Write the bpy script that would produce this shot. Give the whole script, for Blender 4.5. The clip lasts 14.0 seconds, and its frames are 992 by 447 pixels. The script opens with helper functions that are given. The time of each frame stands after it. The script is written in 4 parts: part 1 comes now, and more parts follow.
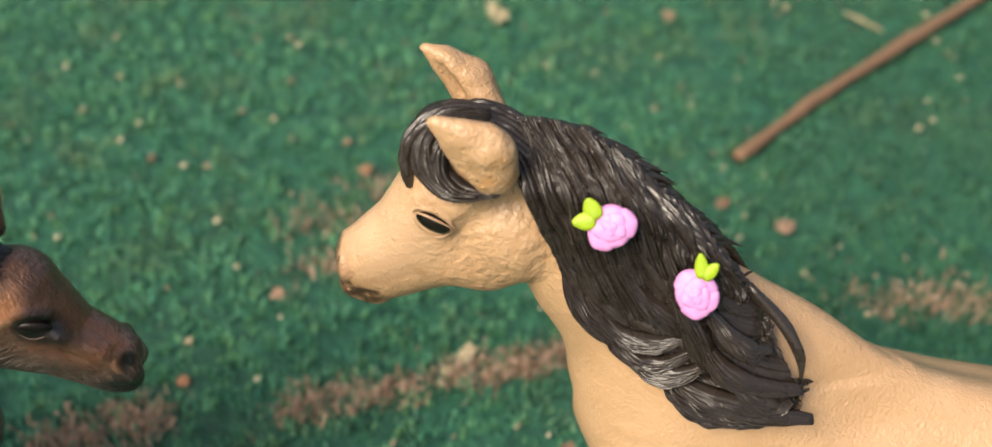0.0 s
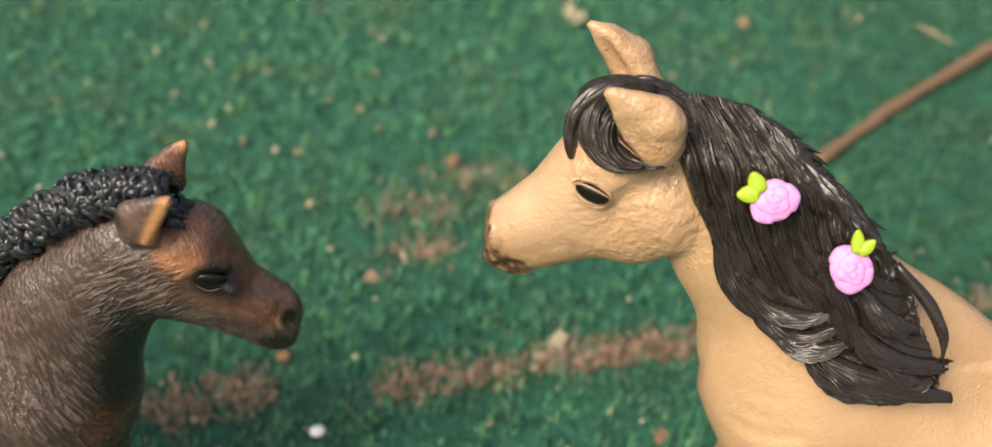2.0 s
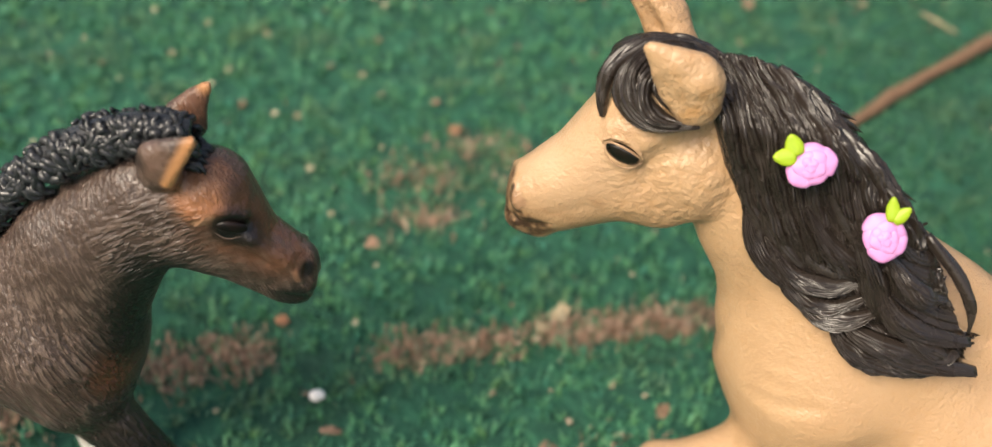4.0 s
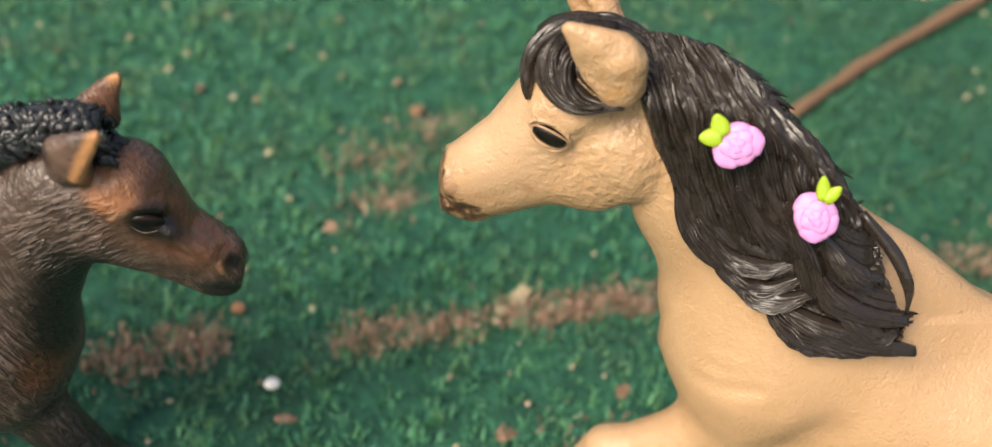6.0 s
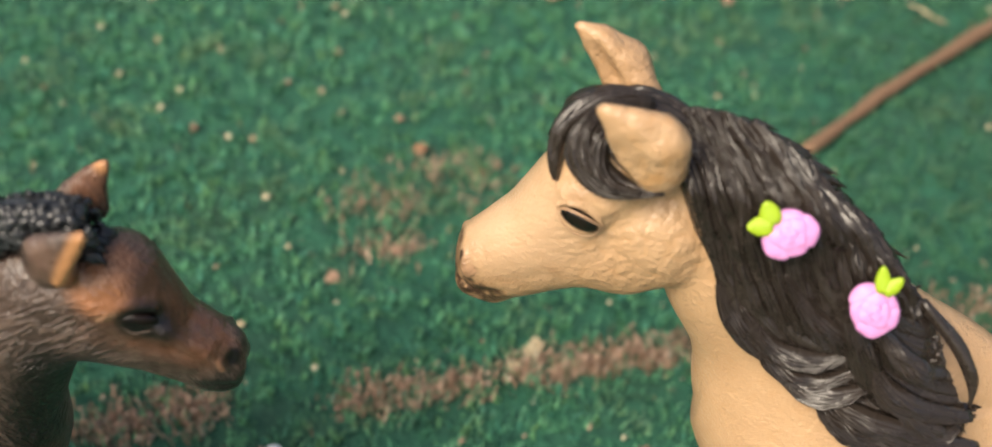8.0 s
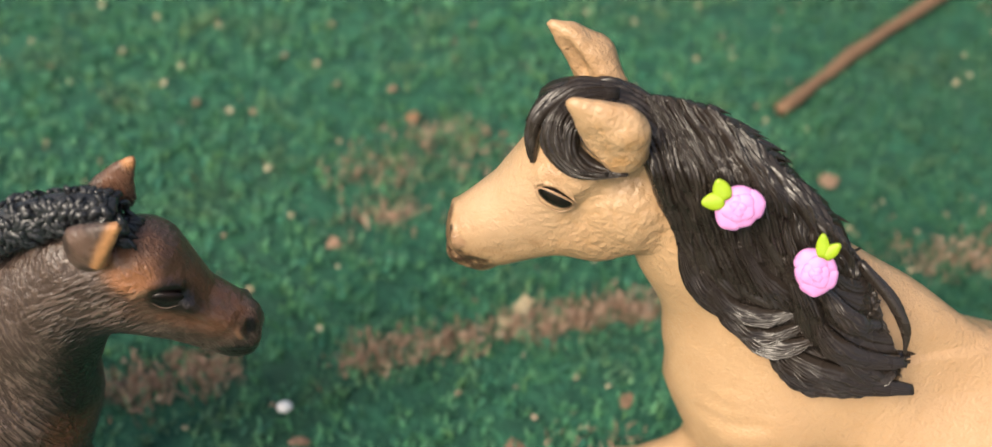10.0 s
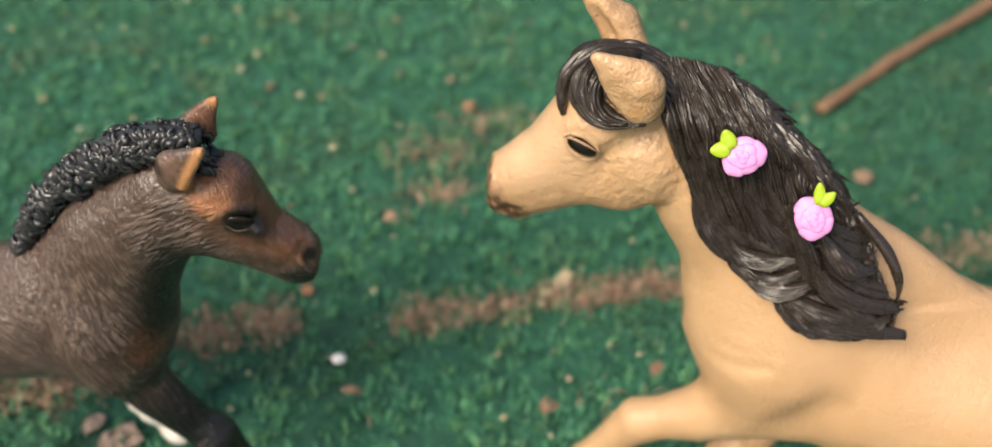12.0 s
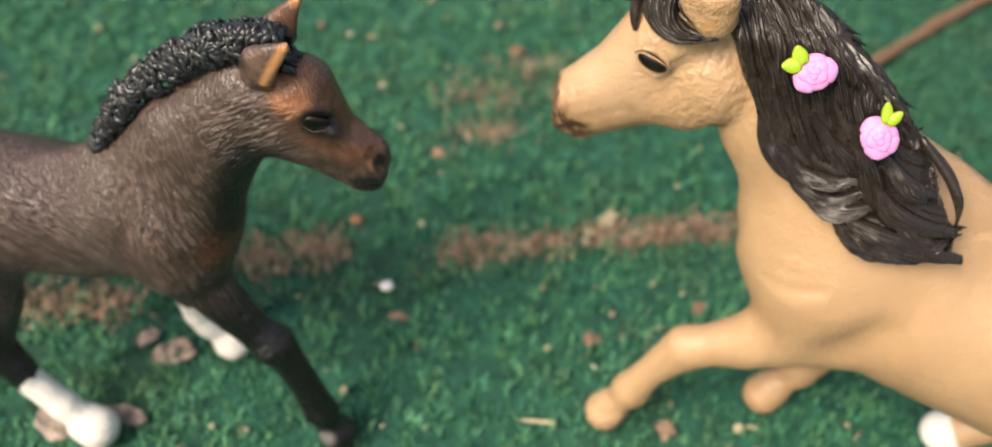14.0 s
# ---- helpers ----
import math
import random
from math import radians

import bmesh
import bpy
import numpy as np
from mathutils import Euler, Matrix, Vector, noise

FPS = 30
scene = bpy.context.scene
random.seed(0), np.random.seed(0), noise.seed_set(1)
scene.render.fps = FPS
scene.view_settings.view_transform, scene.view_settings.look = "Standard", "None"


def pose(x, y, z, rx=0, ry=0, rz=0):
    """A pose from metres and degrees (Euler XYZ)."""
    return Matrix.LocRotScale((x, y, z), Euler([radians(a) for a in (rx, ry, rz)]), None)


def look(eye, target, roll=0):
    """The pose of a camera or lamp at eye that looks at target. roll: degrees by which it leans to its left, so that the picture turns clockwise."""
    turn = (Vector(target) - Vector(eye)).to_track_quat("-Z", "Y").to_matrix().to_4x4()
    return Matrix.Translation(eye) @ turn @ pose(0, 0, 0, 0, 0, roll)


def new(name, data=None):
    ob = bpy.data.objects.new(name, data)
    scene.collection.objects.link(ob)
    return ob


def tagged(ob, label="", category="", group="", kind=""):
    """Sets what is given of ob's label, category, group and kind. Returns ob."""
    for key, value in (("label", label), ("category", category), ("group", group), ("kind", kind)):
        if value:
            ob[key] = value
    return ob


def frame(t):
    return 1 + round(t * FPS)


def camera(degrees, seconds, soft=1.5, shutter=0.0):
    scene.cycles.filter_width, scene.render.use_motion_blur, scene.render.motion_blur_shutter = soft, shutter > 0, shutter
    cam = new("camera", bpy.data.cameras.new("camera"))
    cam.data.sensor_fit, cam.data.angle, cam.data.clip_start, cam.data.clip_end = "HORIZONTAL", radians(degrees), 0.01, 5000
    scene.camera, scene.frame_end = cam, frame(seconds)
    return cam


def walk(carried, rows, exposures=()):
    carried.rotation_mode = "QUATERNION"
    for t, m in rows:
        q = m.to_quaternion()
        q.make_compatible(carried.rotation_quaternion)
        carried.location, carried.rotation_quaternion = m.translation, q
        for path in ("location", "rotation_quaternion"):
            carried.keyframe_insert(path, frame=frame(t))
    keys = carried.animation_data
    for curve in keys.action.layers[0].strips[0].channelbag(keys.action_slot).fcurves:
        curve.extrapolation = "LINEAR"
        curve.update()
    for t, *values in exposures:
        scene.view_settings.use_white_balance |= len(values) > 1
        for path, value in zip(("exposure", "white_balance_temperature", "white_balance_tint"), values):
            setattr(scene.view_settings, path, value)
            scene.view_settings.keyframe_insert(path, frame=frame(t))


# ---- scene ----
cam = camera(51.9, 14.0)
METRES, EYE, TILT, LEAN, TURN = 0.21, 0.1863, -44.25, -1.30, 0.0
ROWS = [
    (0.0, 0.0, 0.0, 0.0, 0.0, 0.0, -0.0),
    (0.5, -0.0317, -0.0061, -0.0193, 0.49, 0.23, 0.03),
    (1.0, -0.0527, -0.0053, -0.0266, 0.76, 0.37, -0.27),
    (1.5, -0.0718, -0.0359, -0.0467, 0.79, 0.72, -1.65),
    (2.0, -0.092, -0.0245, -0.0298, 0.67, 0.78, -2.03),
    (2.5, -0.1105, -0.0222, -0.03, 0.28, 0.55, -2.34),
    (3.0, -0.1265, -0.0034, -0.0733, -0.45, 0.52, -4.29),
    (3.2, -0.1308, 0.0062, -0.0628, -0.634, 0.816, -4.618),
    (5.5, -0.0848, -0.0452, -0.0231, -0.67, -1.95, -2.01),
    (6.0, -0.0778, 0.0032, -0.0395, -0.71, -1.39, -2.66),
    (6.5, -0.0848, 0.0171, -0.0374, -0.8, -1.36, -2.76),
    (7.0, -0.0883, -0.0035, -0.0202, -0.78, -1.23, -2.69),
    (7.5, -0.1188, 0.0164, 0.0043, -0.83, -1.14, -2.47),
    (7.7, -0.097, 0.0622, 0.009, -1.02, -1.128, -2.376),
    (9.8, -0.0984, -0.0057, 0.0294, -1.266, -4.106, -0.964),
    (10.0, -0.0917, -0.0102, 0.0296, -1.35, -4.12, -0.82),
    (10.5, -0.0808, -0.056, -0.0283, 0.46, -3.16, -0.96),
    (11.0, -0.0829, -0.1026, -0.0404, 2.08, -2.54, -1.94),
    (11.5, -0.0819, -0.0598, -0.047, 2.04, -2.7, -2.38),
    (12.0, -0.0698, -0.0958, -0.0205, 2.3, -2.85, -2.6),
    (12.5, -0.0738, -0.0958, -0.0165, 2.4, -3.14, -2.77),
    (13.0, -0.0809, -0.0835, -0.0125, 2.59, -3.55, -2.98),
    (13.5, -0.0874, -0.0874, -0.0329, 2.72, -3.88, -3.33),
    (14.0, -0.1037, -0.1178, -0.0732, 3.27, -4.01, -4.74),
]
walk(cam, [(t, pose(0, 0, EYE, TILT, LEAN, TURN) @ pose(METRES * x, METRES * y, METRES * z, 90 + pitch, roll, yaw)) for t, x, y, z, yaw, pitch, roll in ROWS], exposures=[(0.0, 0.5, 7100, 10), (14.0, 0.5, 7100, 10)])

# ---- body ----
# the lens of a phone held close: a shallow field of sharpness
cam.data.dof.use_dof = True
cam.data.dof.focus_distance = 0.138
cam.data.dof.aperture_fstop = 15.0

# ---- light: a bright, even sky with a soft sun ----
SUN_UP, SUN_ROUND = 48.0, 224.0
world = bpy.data.worlds.new("sky")
scene.world = world
world.use_nodes = True
wn = world.node_tree
sky = wn.nodes.new("ShaderNodeTexSky")
sky.sky_type = "NISHITA"
sky.sun_disc = False
sky.sun_elevation, sky.sun_rotation = radians(SUN_UP), radians(SUN_ROUND)
sky.air_density, sky.dust_density = 1.0, 4.0
wn.links.new(sky.outputs[0], wn.nodes["Background"].inputs[0])
wn.nodes["Background"].inputs[1].default_value = 0.15
sun_data = bpy.data.lights.new("sun", "SUN")
sun_data.energy, sun_data.angle, sun_data.color = 3.3, radians(30), (1.0, 0.93, 0.82)
sun = new("sun", sun_data)
sun_way = Vector((math.sin(radians(SUN_ROUND)) * math.cos(radians(SUN_UP)), math.cos(radians(SUN_ROUND)) * math.cos(radians(SUN_UP)), math.sin(radians(SUN_UP))))
sun.matrix_world = look(sun_way, (0, 0, 0))

MM = 0.001


# ---- materials ----
def smooth_path(points, steps):
    """Points on a curve that passes through all the given ones."""
    P = [np.array(p, dtype=float) for p in points]
    P = [2 * P[0] - P[1]] + P + [2 * P[-1] - P[-2]]
    out = []
    spans = len(P) - 3
    for i in range(steps + 1):
        g = i / steps * spans
        k = min(int(g), spans - 1)
        t = g - k
        a, b, c, d = P[k:k + 4]
        out.append(0.5 * (2 * b + (c - a) * t + (2 * a - 5 * b + 4 * c - d) * t * t + (3 * b - a - 3 * c + d) * t ** 3))
    return out


class Paint:
    """A node material: a Principled surface with helpers for masks, noise and relief."""

    def __init__(self, name, color, rough=0.5, gloss=0.5):
        self.mat = bpy.data.materials.new(name)
        self.mat.use_nodes = True
        self.tree = self.mat.node_tree
        self.bsdf = self.tree.nodes["Principled BSDF"]
        self.bsdf.inputs["Roughness"].default_value = rough
        self.bsdf.inputs["Specular IOR Level"].default_value = gloss
        self.place = self.node("ShaderNodeTexCoord").outputs["Object"]
        self.color = self.node("ShaderNodeRGB").outputs[0]
        self.color.default_value = (*color, 1)
        self.height = None

    def node(self, kind, **links):
        n = self.tree.nodes.new(kind)
        for key, value in links.items():
            self.plug(n.inputs[key], value)
        return n

    def plug(self, socket, value):
        if hasattr(value, "is_linked"):
            self.tree.links.new(value, socket)
        else:
            socket.default_value = value

    def maths(self, op, a, b=0.0):
        n = self.tree.nodes.new("ShaderNodeMath")
        n.operation = op
        self.plug(n.inputs[0], a)
        self.plug(n.inputs[1], b)
        return n.outputs[0]

    def ramp(self, value, lo, hi, a=0.0, b=1.0):
        n = self.tree.nodes.new("ShaderNodeMapRange")
        n.interpolation_type = "SMOOTHSTEP"
        for i, v in enumerate((value, lo, hi, a, b)):
            self.plug(n.inputs[i], v)
        return n.outputs[0]

    def noise(self, size, detail=3.0, where=None, rough=0.55, warp=0.0):
        """Noise whose blotches are about size metres across."""
        n = self.tree.nodes.new("ShaderNodeTexNoise")
        self.plug(n.inputs["Vector"], where or self.place)
        n.inputs["Scale"].default_value = 1.0 / size
        n.inputs["Detail"].default_value = detail
        n.inputs["Roughness"].default_value = rough
        n.inputs["Distortion"].default_value = warp
        return n.outputs["Fac"]

    def stretched(self, sx, sy, sz, rx=0, ry=0, rz=0):
        """The place turned by the angles and then scaled along the new axes."""
        spot = self.place
        for key, value in (("Rotation", [radians(a) for a in (rx, ry, rz)]), ("Scale", (sx, sy, sz))):
            n = self.tree.nodes.new("ShaderNodeMapping")
            self.plug(n.inputs["Vector"], spot)
            n.inputs[key].default_value = value
            spot = n.outputs[0]
        return spot

    def spot(self, x, y, z, inner, outer):
        """1 within inner mm of the place (x, y, z), 0 beyond outer mm."""
        n = self.tree.nodes.new("ShaderNodeVectorMath")
        n.operation = "DISTANCE"
        self.plug(n.inputs[0], self.place)
        n.inputs[1].default_value = (x * MM, y * MM, z * MM)
        return self.ramp(n.outputs["Value"], inner * MM, outer * MM, 1.0, 0.0)

    def streak(self, points, inner, outer):
        """1 within inner mm of the line through the points, 0 beyond outer mm."""
        mask = None
        for q in smooth_path(points, 4 * len(points)):
            one = self.spot(*q, inner, outer)
            mask = one if mask is None else self.maths("MAXIMUM", mask, one)
        return mask

    def axis(self, which):
        n = self.node("ShaderNodeSeparateXYZ", Vector=self.place)
        return n.outputs[which]

    def coat(self, mask, color):
        n = self.tree.nodes.new("ShaderNodeMix")
        n.data_type = "RGBA"
        self.plug(n.inputs[0], mask)
        self.plug(n.inputs[6], self.color)
        self.plug(n.inputs[7], (*color, 1) if isinstance(color, tuple) else color)
        self.color = n.outputs[2]

    def relief(self, value, weight=1.0):
        v = self.maths("MULTIPLY", value, weight)
        self.height = v if self.height is None else self.maths("ADD", self.height, v)

    def done(self, depth=0.0003, strength=1.0, rough=None):
        self.plug(self.bsdf.inputs["Base Color"], self.color)
        if rough is not None:
            self.plug(self.bsdf.inputs["Roughness"], rough)
        if self.height is not None:
            b = self.node("ShaderNodeBump", Height=self.height)
            b.inputs["Distance"].default_value = depth
            b.inputs["Strength"].default_value = strength
            self.tree.links.new(b.outputs[0], self.bsdf.inputs["Normal"])
        return self.mat


def coat_of_mare():
    p = Paint("buckskin_paint", (0.386, 0.238, 0.127), 0.40, 0.5)
    p.coat(p.ramp(p.noise(0.020), 0.35, 0.75), (0.432, 0.278, 0.155))
    # a paler, pinker bridge of the nose and forehead
    p.coat(p.maths("MULTIPLY", p.spot(-55, -6, 90, 3, 13), 0.45), (0.500, 0.345, 0.220))
    grains = p.node("ShaderNodeTexVoronoi", Vector=p.place)
    grains.feature = "SMOOTH_F1"
    grains.inputs["Scale"].default_value = 1 / 0.0011
    lumps = p.maths("SUBTRACT", 0.95, grains.outputs["Distance"])
    # paint wiped thin on raised grain, darker in the hollows
    ear = p.maths("MAXIMUM", p.spot(-41, -8, 106, 5, 8), p.spot(-46, 6, 107, 5, 8))
    cheek = p.spot(-39, -8, 89, 6, 12)
    rough_skin = p.maths("MAXIMUM", ear, p.maths("MULTIPLY", cheek, 0.7))
    p.coat(p.maths("MULTIPLY", p.ramp(lumps, 0.50, 0.25), p.maths("ADD", 0.10, p.maths("MULTIPLY", rough_skin, 0.16))), (0.36, 0.18, 0.06))
    p.coat(p.maths("MULTIPLY", p.maths("MULTIPLY", p.spot(-39, -8, 104.5, 1, 6), p.ramp(p.noise(0.0025, 4), 0.42, 0.62)), 0.75), (0.33, 0.165, 0.055))
    # brown washes at the chin and along the mouth
    wash = p.ramp(p.noise(0.003, 4), 0.36, 0.66)
    for x, y, z, a, b, much in ((-56, -7, 77, 2, 6.5, 0.6), (-60, -7, 84, 0.5, 3.0, 0.4), (-48.5, -8, 97.5, 0.3, 2.6, 0.5), (-44.5, -8.6, 97.2, 0.2, 2.0, 0.35), (-50.0, -8, 84.5, 0.4, 2.6, 0.5), (-35, -8, 86, 0.5, 3.0, 0.35)):
        p.coat(p.maths("MULTIPLY", p.spot(x, y, z, a, b), p.maths("MULTIPLY", wash, much)), (0.23, 0.115, 0.048))
    # dark lips, and brown round the rim of the nostril
    worn = p.ramp(p.noise(0.0017, 4), 0.34, 0.60, 0.15, 1.0)
    dark = (0.034, 0.017, 0.010)
    p.coat(p.maths("MULTIPLY", p.streak(((-63.0, -5.6, 77.4), (-61.0, -6.8, 76.2), (-58.4, -6.9, 75.8)), 1.5, 3.2), worn), dark)
    p.coat(p.maths("MULTIPLY", p.spot(-57.6, -6.8, 75.4, 1.0, 3.6), p.maths("MULTIPLY", worn, 0.85)), (0.055, 0.026, 0.014))
    p.coat(p.maths("MULTIPLY", p.spot(-61.2, -7.4, 80.7, 1.4, 2.6), p.maths("MULTIPLY", worn, 0.7)), (0.15, 0.075, 0.038))
    p.coat(p.maths("MULTIPLY", p.spot(-60.3, -7.9, 80.9, 0.6, 1.5), 0.85), (0.37, 0.215, 0.125))
    p.coat(p.streak(((-61.8, -7.0, 82.6), (-62.1, -7.0, 81.2), (-61.8, -7.2, 79.6), (-60.4, -7.9, 78.8)), 0.35, 0.9), (0.050, 0.024, 0.013))
    p.coat(p.maths("MULTIPLY", p.streak(((-63.2, -4.6, 82.6), (-63.6, -4.6, 80.0), (-63.2, -5.0, 77.6)), 1.2, 2.6), p.maths("MAXIMUM", worn, 0.75)), (0.060, 0.030, 0.016))
    p.coat(p.maths("MULTIPLY", p.spot(-61.2, -6.0, 73.6, 2.4, 4.4), worn), dark)
    p.coat(p.maths("MULTIPLY", p.spot(-59.4, -7.4, 77.8, 0.4, 1.8), p.maths("MULTIPLY", worn, 0.9)), (0.05, 0.024, 0.013))
    p.coat(p.maths("MULTIPLY", p.spot(-50.4, -8.2, 94.2, 0.3, 1.3), 0.6), (0.14, 0.07, 0.035))
    # white hoof and pastern of the forward hind leg
    p.coat(p.spot(25.5, 6, 3, 6.4, 7.0), (0.72, 0.70, 0.66))
    p.relief(p.noise(0.0005, 2), 0.30)
    combed = p.noise(0.0006, 2, p.stretched(0.6, 1.0, 1.1, 0, 50, 0), warp=0.5)
    p.relief(combed, p.maths("MULTIPLY", p.ramp(p.axis("X"), -0.016, 0.010), p.ramp(p.noise(0.014), 0.35, 0.65, 0.06, 0.24)))
    p.relief(lumps, p.maths("ADD", 0.14, p.maths("MULTIPLY", cheek, 0.34)))
    p.relief(p.noise(0.0022, 3), p.maths("ADD", 0.08, p.maths("ADD", p.maths("MULTIPLY", ear, 0.8), p.maths("MULTIPLY", cheek, 0.28))))
    p.relief(p.noise(0.006, 2), 0.25)
    return p.done(0.0008, 0.8, p.ramp(p.noise(0.004), 0.3, 0.7, 0.29, 0.44))


def coat_of_foal():
    p = Paint("dark_bay_paint", (0.046, 0.030, 0.024), 0.40, 0.5)
    p.coat(p.ramp(p.noise(0.016), 0.35, 0.7), (0.052, 0.033, 0.026))
    # combed hair: fine ridges, steep on the shoulder and flat on the cheek, their tops brushed with grey-brown
    def combed(turn, size=0.0007, long=0.12):
        return p.noise(size, 2, p.stretched(long, 0.8, 1.25, 0, turn, 0), warp=0.4)

    def blend(mask, one, two):
        mix = p.tree.nodes.new("ShaderNodeMix")
        for i, v in ((0, mask), (2, one), (3, two)):
            p.plug(mix.inputs[i], v)
        return mix.outputs[0]

    cheek = p.spot(26, -7, 82, 7, 12)
    hair = blend(p.ramp(p.axis("X"), -0.006, 0.004), combed(-38), combed(-66))
    hair = blend(p.ramp(p.axis("Z"), 0.062, 0.072), hair, combed(-74, 0.0006, 0.20))
    hair = blend(cheek, hair, combed(30, 0.0007, 0.32))
    tops = p.ramp(hair, 0.43, 0.62)
    calm = p.maths("SUBTRACT", 1.0, p.maths("MAXIMUM", p.spot(38, -3, 83, 7, 11), p.spot(29, -5, 97, 4, 6)))
    p.coat(p.maths("MULTIPLY", tops, p.ramp(p.noise(0.012), 0.3, 0.7, 0.22, 0.42)), (0.215, 0.155, 0.123))
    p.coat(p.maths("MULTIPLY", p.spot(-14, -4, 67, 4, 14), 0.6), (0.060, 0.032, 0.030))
    # red-brown face and chest, brushed over in patches
    patch = p.ramp(p.noise(0.004, 4), 0.32, 0.62, 0.45, 1.0)
    p.coat(p.maths("MULTIPLY", p.spot(35, -2, 88, 5, 11), p.maths("MULTIPLY", patch, 0.85)), (0.112, 0.050, 0.029))
    p.coat(p.maths("MULTIPLY", p.spot(38.5, -2, 82, 3, 8), p.maths("MULTIPLY", patch, 0.85)), (0.122, 0.049, 0.025))
    p.coat(p.maths("MULTIPLY", p.spot(30.6, -5.6, 91.4, 2.0, 5.0), 0.85), (0.250, 0.104, 0.046))
    p.coat(p.maths("MULTIPLY", p.spot(32.6, -2.5, 93.0, 1.0, 3.4), 0.6), (0.230, 0.095, 0.042))
    p.coat(p.maths("MULTIPLY", p.spot(35.4, -3.0, 91.4, 0.5, 3.2), p.maths("MULTIPLY", patch, 0.6)), (0.045, 0.025, 0.018))
    p.coat(p.maths("MULTIPLY", p.spot(15.5, -6.5, 57.5, 2, 7), 0.9), (0.13, 0.046, 0.022))
    p.coat(p.maths("MULTIPLY", p.streak(((30.2, -5.9, 87.4), (31.4, -6.0, 88.0), (32.4, -6.0, 88.6)), 0.2, 0.9), 0.75), (0.36, 0.20, 0.12))
    # backs of the ears, tan along the rims and tips
    p.coat(p.maths("MULTIPLY", p.spot(27.0, -7.0, 98, 2.0, 3.6), 0.55), (0.115, 0.066, 0.047))
    p.coat(p.maths("MULTIPLY", p.spot(24.6, -6.0, 97.6, 0.6, 2.2), 0.8), (0.016, 0.012, 0.011))
    tan = (0.47, 0.225, 0.095)
    p.coat(p.maths("MULTIPLY", p.streak(((28.4, -7.3, 95.0), (29.6, -7.4, 97.6), (30.8, -7.0, 99.8), (31.8, -6.4, 101.6)), 0.3, 1.6), 0.85), tan)
    p.coat(p.maths("MULTIPLY", p.spot(30.7, 5.4, 101.0, 0.7, 2.2), 0.85), tan)
    p.coat(p.maths("MULTIPLY", p.spot(29.2, 3.8, 98, 1.5, 4.0), 0.7), (0.16, 0.075, 0.045))
    # dark hollow of the ear, black points
    p.coat(p.maths("MULTIPLY", p.spot(31.9, -5.0, 96.6, 1.0, 1.9), 0.9), (0.016, 0.010, 0.009))
    p.coat(p.spot(35.2, -6.2, 86.4, 2.4, 4.6), (0.007, 0.005, 0.005))
    p.coat(p.maths("MULTIPLY", p.spot(37.6, -5.0, 85.6, 1.6, 4.0), 0.9), (0.010, 0.007, 0.006))
    p.coat(p.maths("MULTIPLY", p.spot(36.0, -6, 82.4, 0.8, 3.8), p.maths("MULTIPLY", patch, 0.8)), (0.018, 0.010, 0.008))
    p.coat(p.maths("MULTIPLY", p.spot(36.5, -4.5, 75.5, 1.5, 6.0), p.maths("MULTIPLY", patch, 0.6)), (0.030, 0.017, 0.013))
    p.coat(p.maths("MULTIPLY", p.spot(41.5, -2.5, 71.6, 2.0, 4.6), 0.9), (0.009, 0.007, 0.007))
    p.coat(p.spot(43.6, -2.5, 77.2, 0.9, 1.7), (0.006, 0.004, 0.004))
    p.coat(p.maths("MULTIPLY", p.streak(((42.4, -3.6, 79.0), (41.9, -4.0, 77.6), (42.2, -3.8, 76.0)), 0.15, 0.7), 0.6), (0.25, 0.125, 0.07))
    legs = p.maths("MAXIMUM", p.ramp(p.axis("X"), -0.004, 0.007), p.ramp(p.axis("X"), -0.025, -0.032))
    legs = p.maths("MAXIMUM", p.maths("MULTIPLY", legs, p.ramp(p.axis("Z"), 0.039, 0.056, 1.0, 0.0)), p.ramp(p.axis("Z"), 0.034, 0.041, 1.0, 0.0))
    p.coat(legs, (0.007, 0.006, 0.006))
    # dark throat: the shade below the jaw is painted into the coat
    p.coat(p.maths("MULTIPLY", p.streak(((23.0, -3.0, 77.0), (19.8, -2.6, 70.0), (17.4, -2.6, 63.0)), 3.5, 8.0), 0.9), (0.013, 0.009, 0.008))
    edge = p.maths("MULTIPLY", p.noise(0.003, 4), 0.0052)
    white = (0.72, 0.68, 0.62)
    for x, y, z, r in ((-20, -15, 8, 14.0), (2.5, 8, 8, 16.5), (-61, 10, 6, 14.0)):
        n = p.tree.nodes.new("ShaderNodeVectorMath")
        n.operation = "DISTANCE"
        p.plug(n.inputs[0], p.place)
        n.inputs[1].default_value = (x * MM, y * MM, z * MM)
        p.coat(p.ramp(p.maths("ADD", n.outputs["Value"], edge), (r + 0.8) * MM, (r + 1.6) * MM, 1.0, 0.0), white)
    # dirt rubbed into the white socks
    low = p.maths("MULTIPLY", p.ramp(p.axis("Z"), 0.012, 0.002), p.ramp(p.axis("X"), 0.012, 0.009))
    p.coat(p.maths("MULTIPLY", p.maths("MULTIPLY", low, p.ramp(p.noise(0.003, 4), 0.4, 0.7)), 0.55), (0.36, 0.26, 0.17))
    p.coat(p.maths("MULTIPLY", p.spot(30.8, -13.4, 6.0, 1.2, 2.8), 0.6), (0.22, 0.20, 0.19))
    neck = p.ramp(p.axis("Z"), 0.062, 0.074, 1.0, 0.35)
    neck = p.maths("MAXIMUM", neck, p.maths("MULTIPLY", cheek, 0.6))
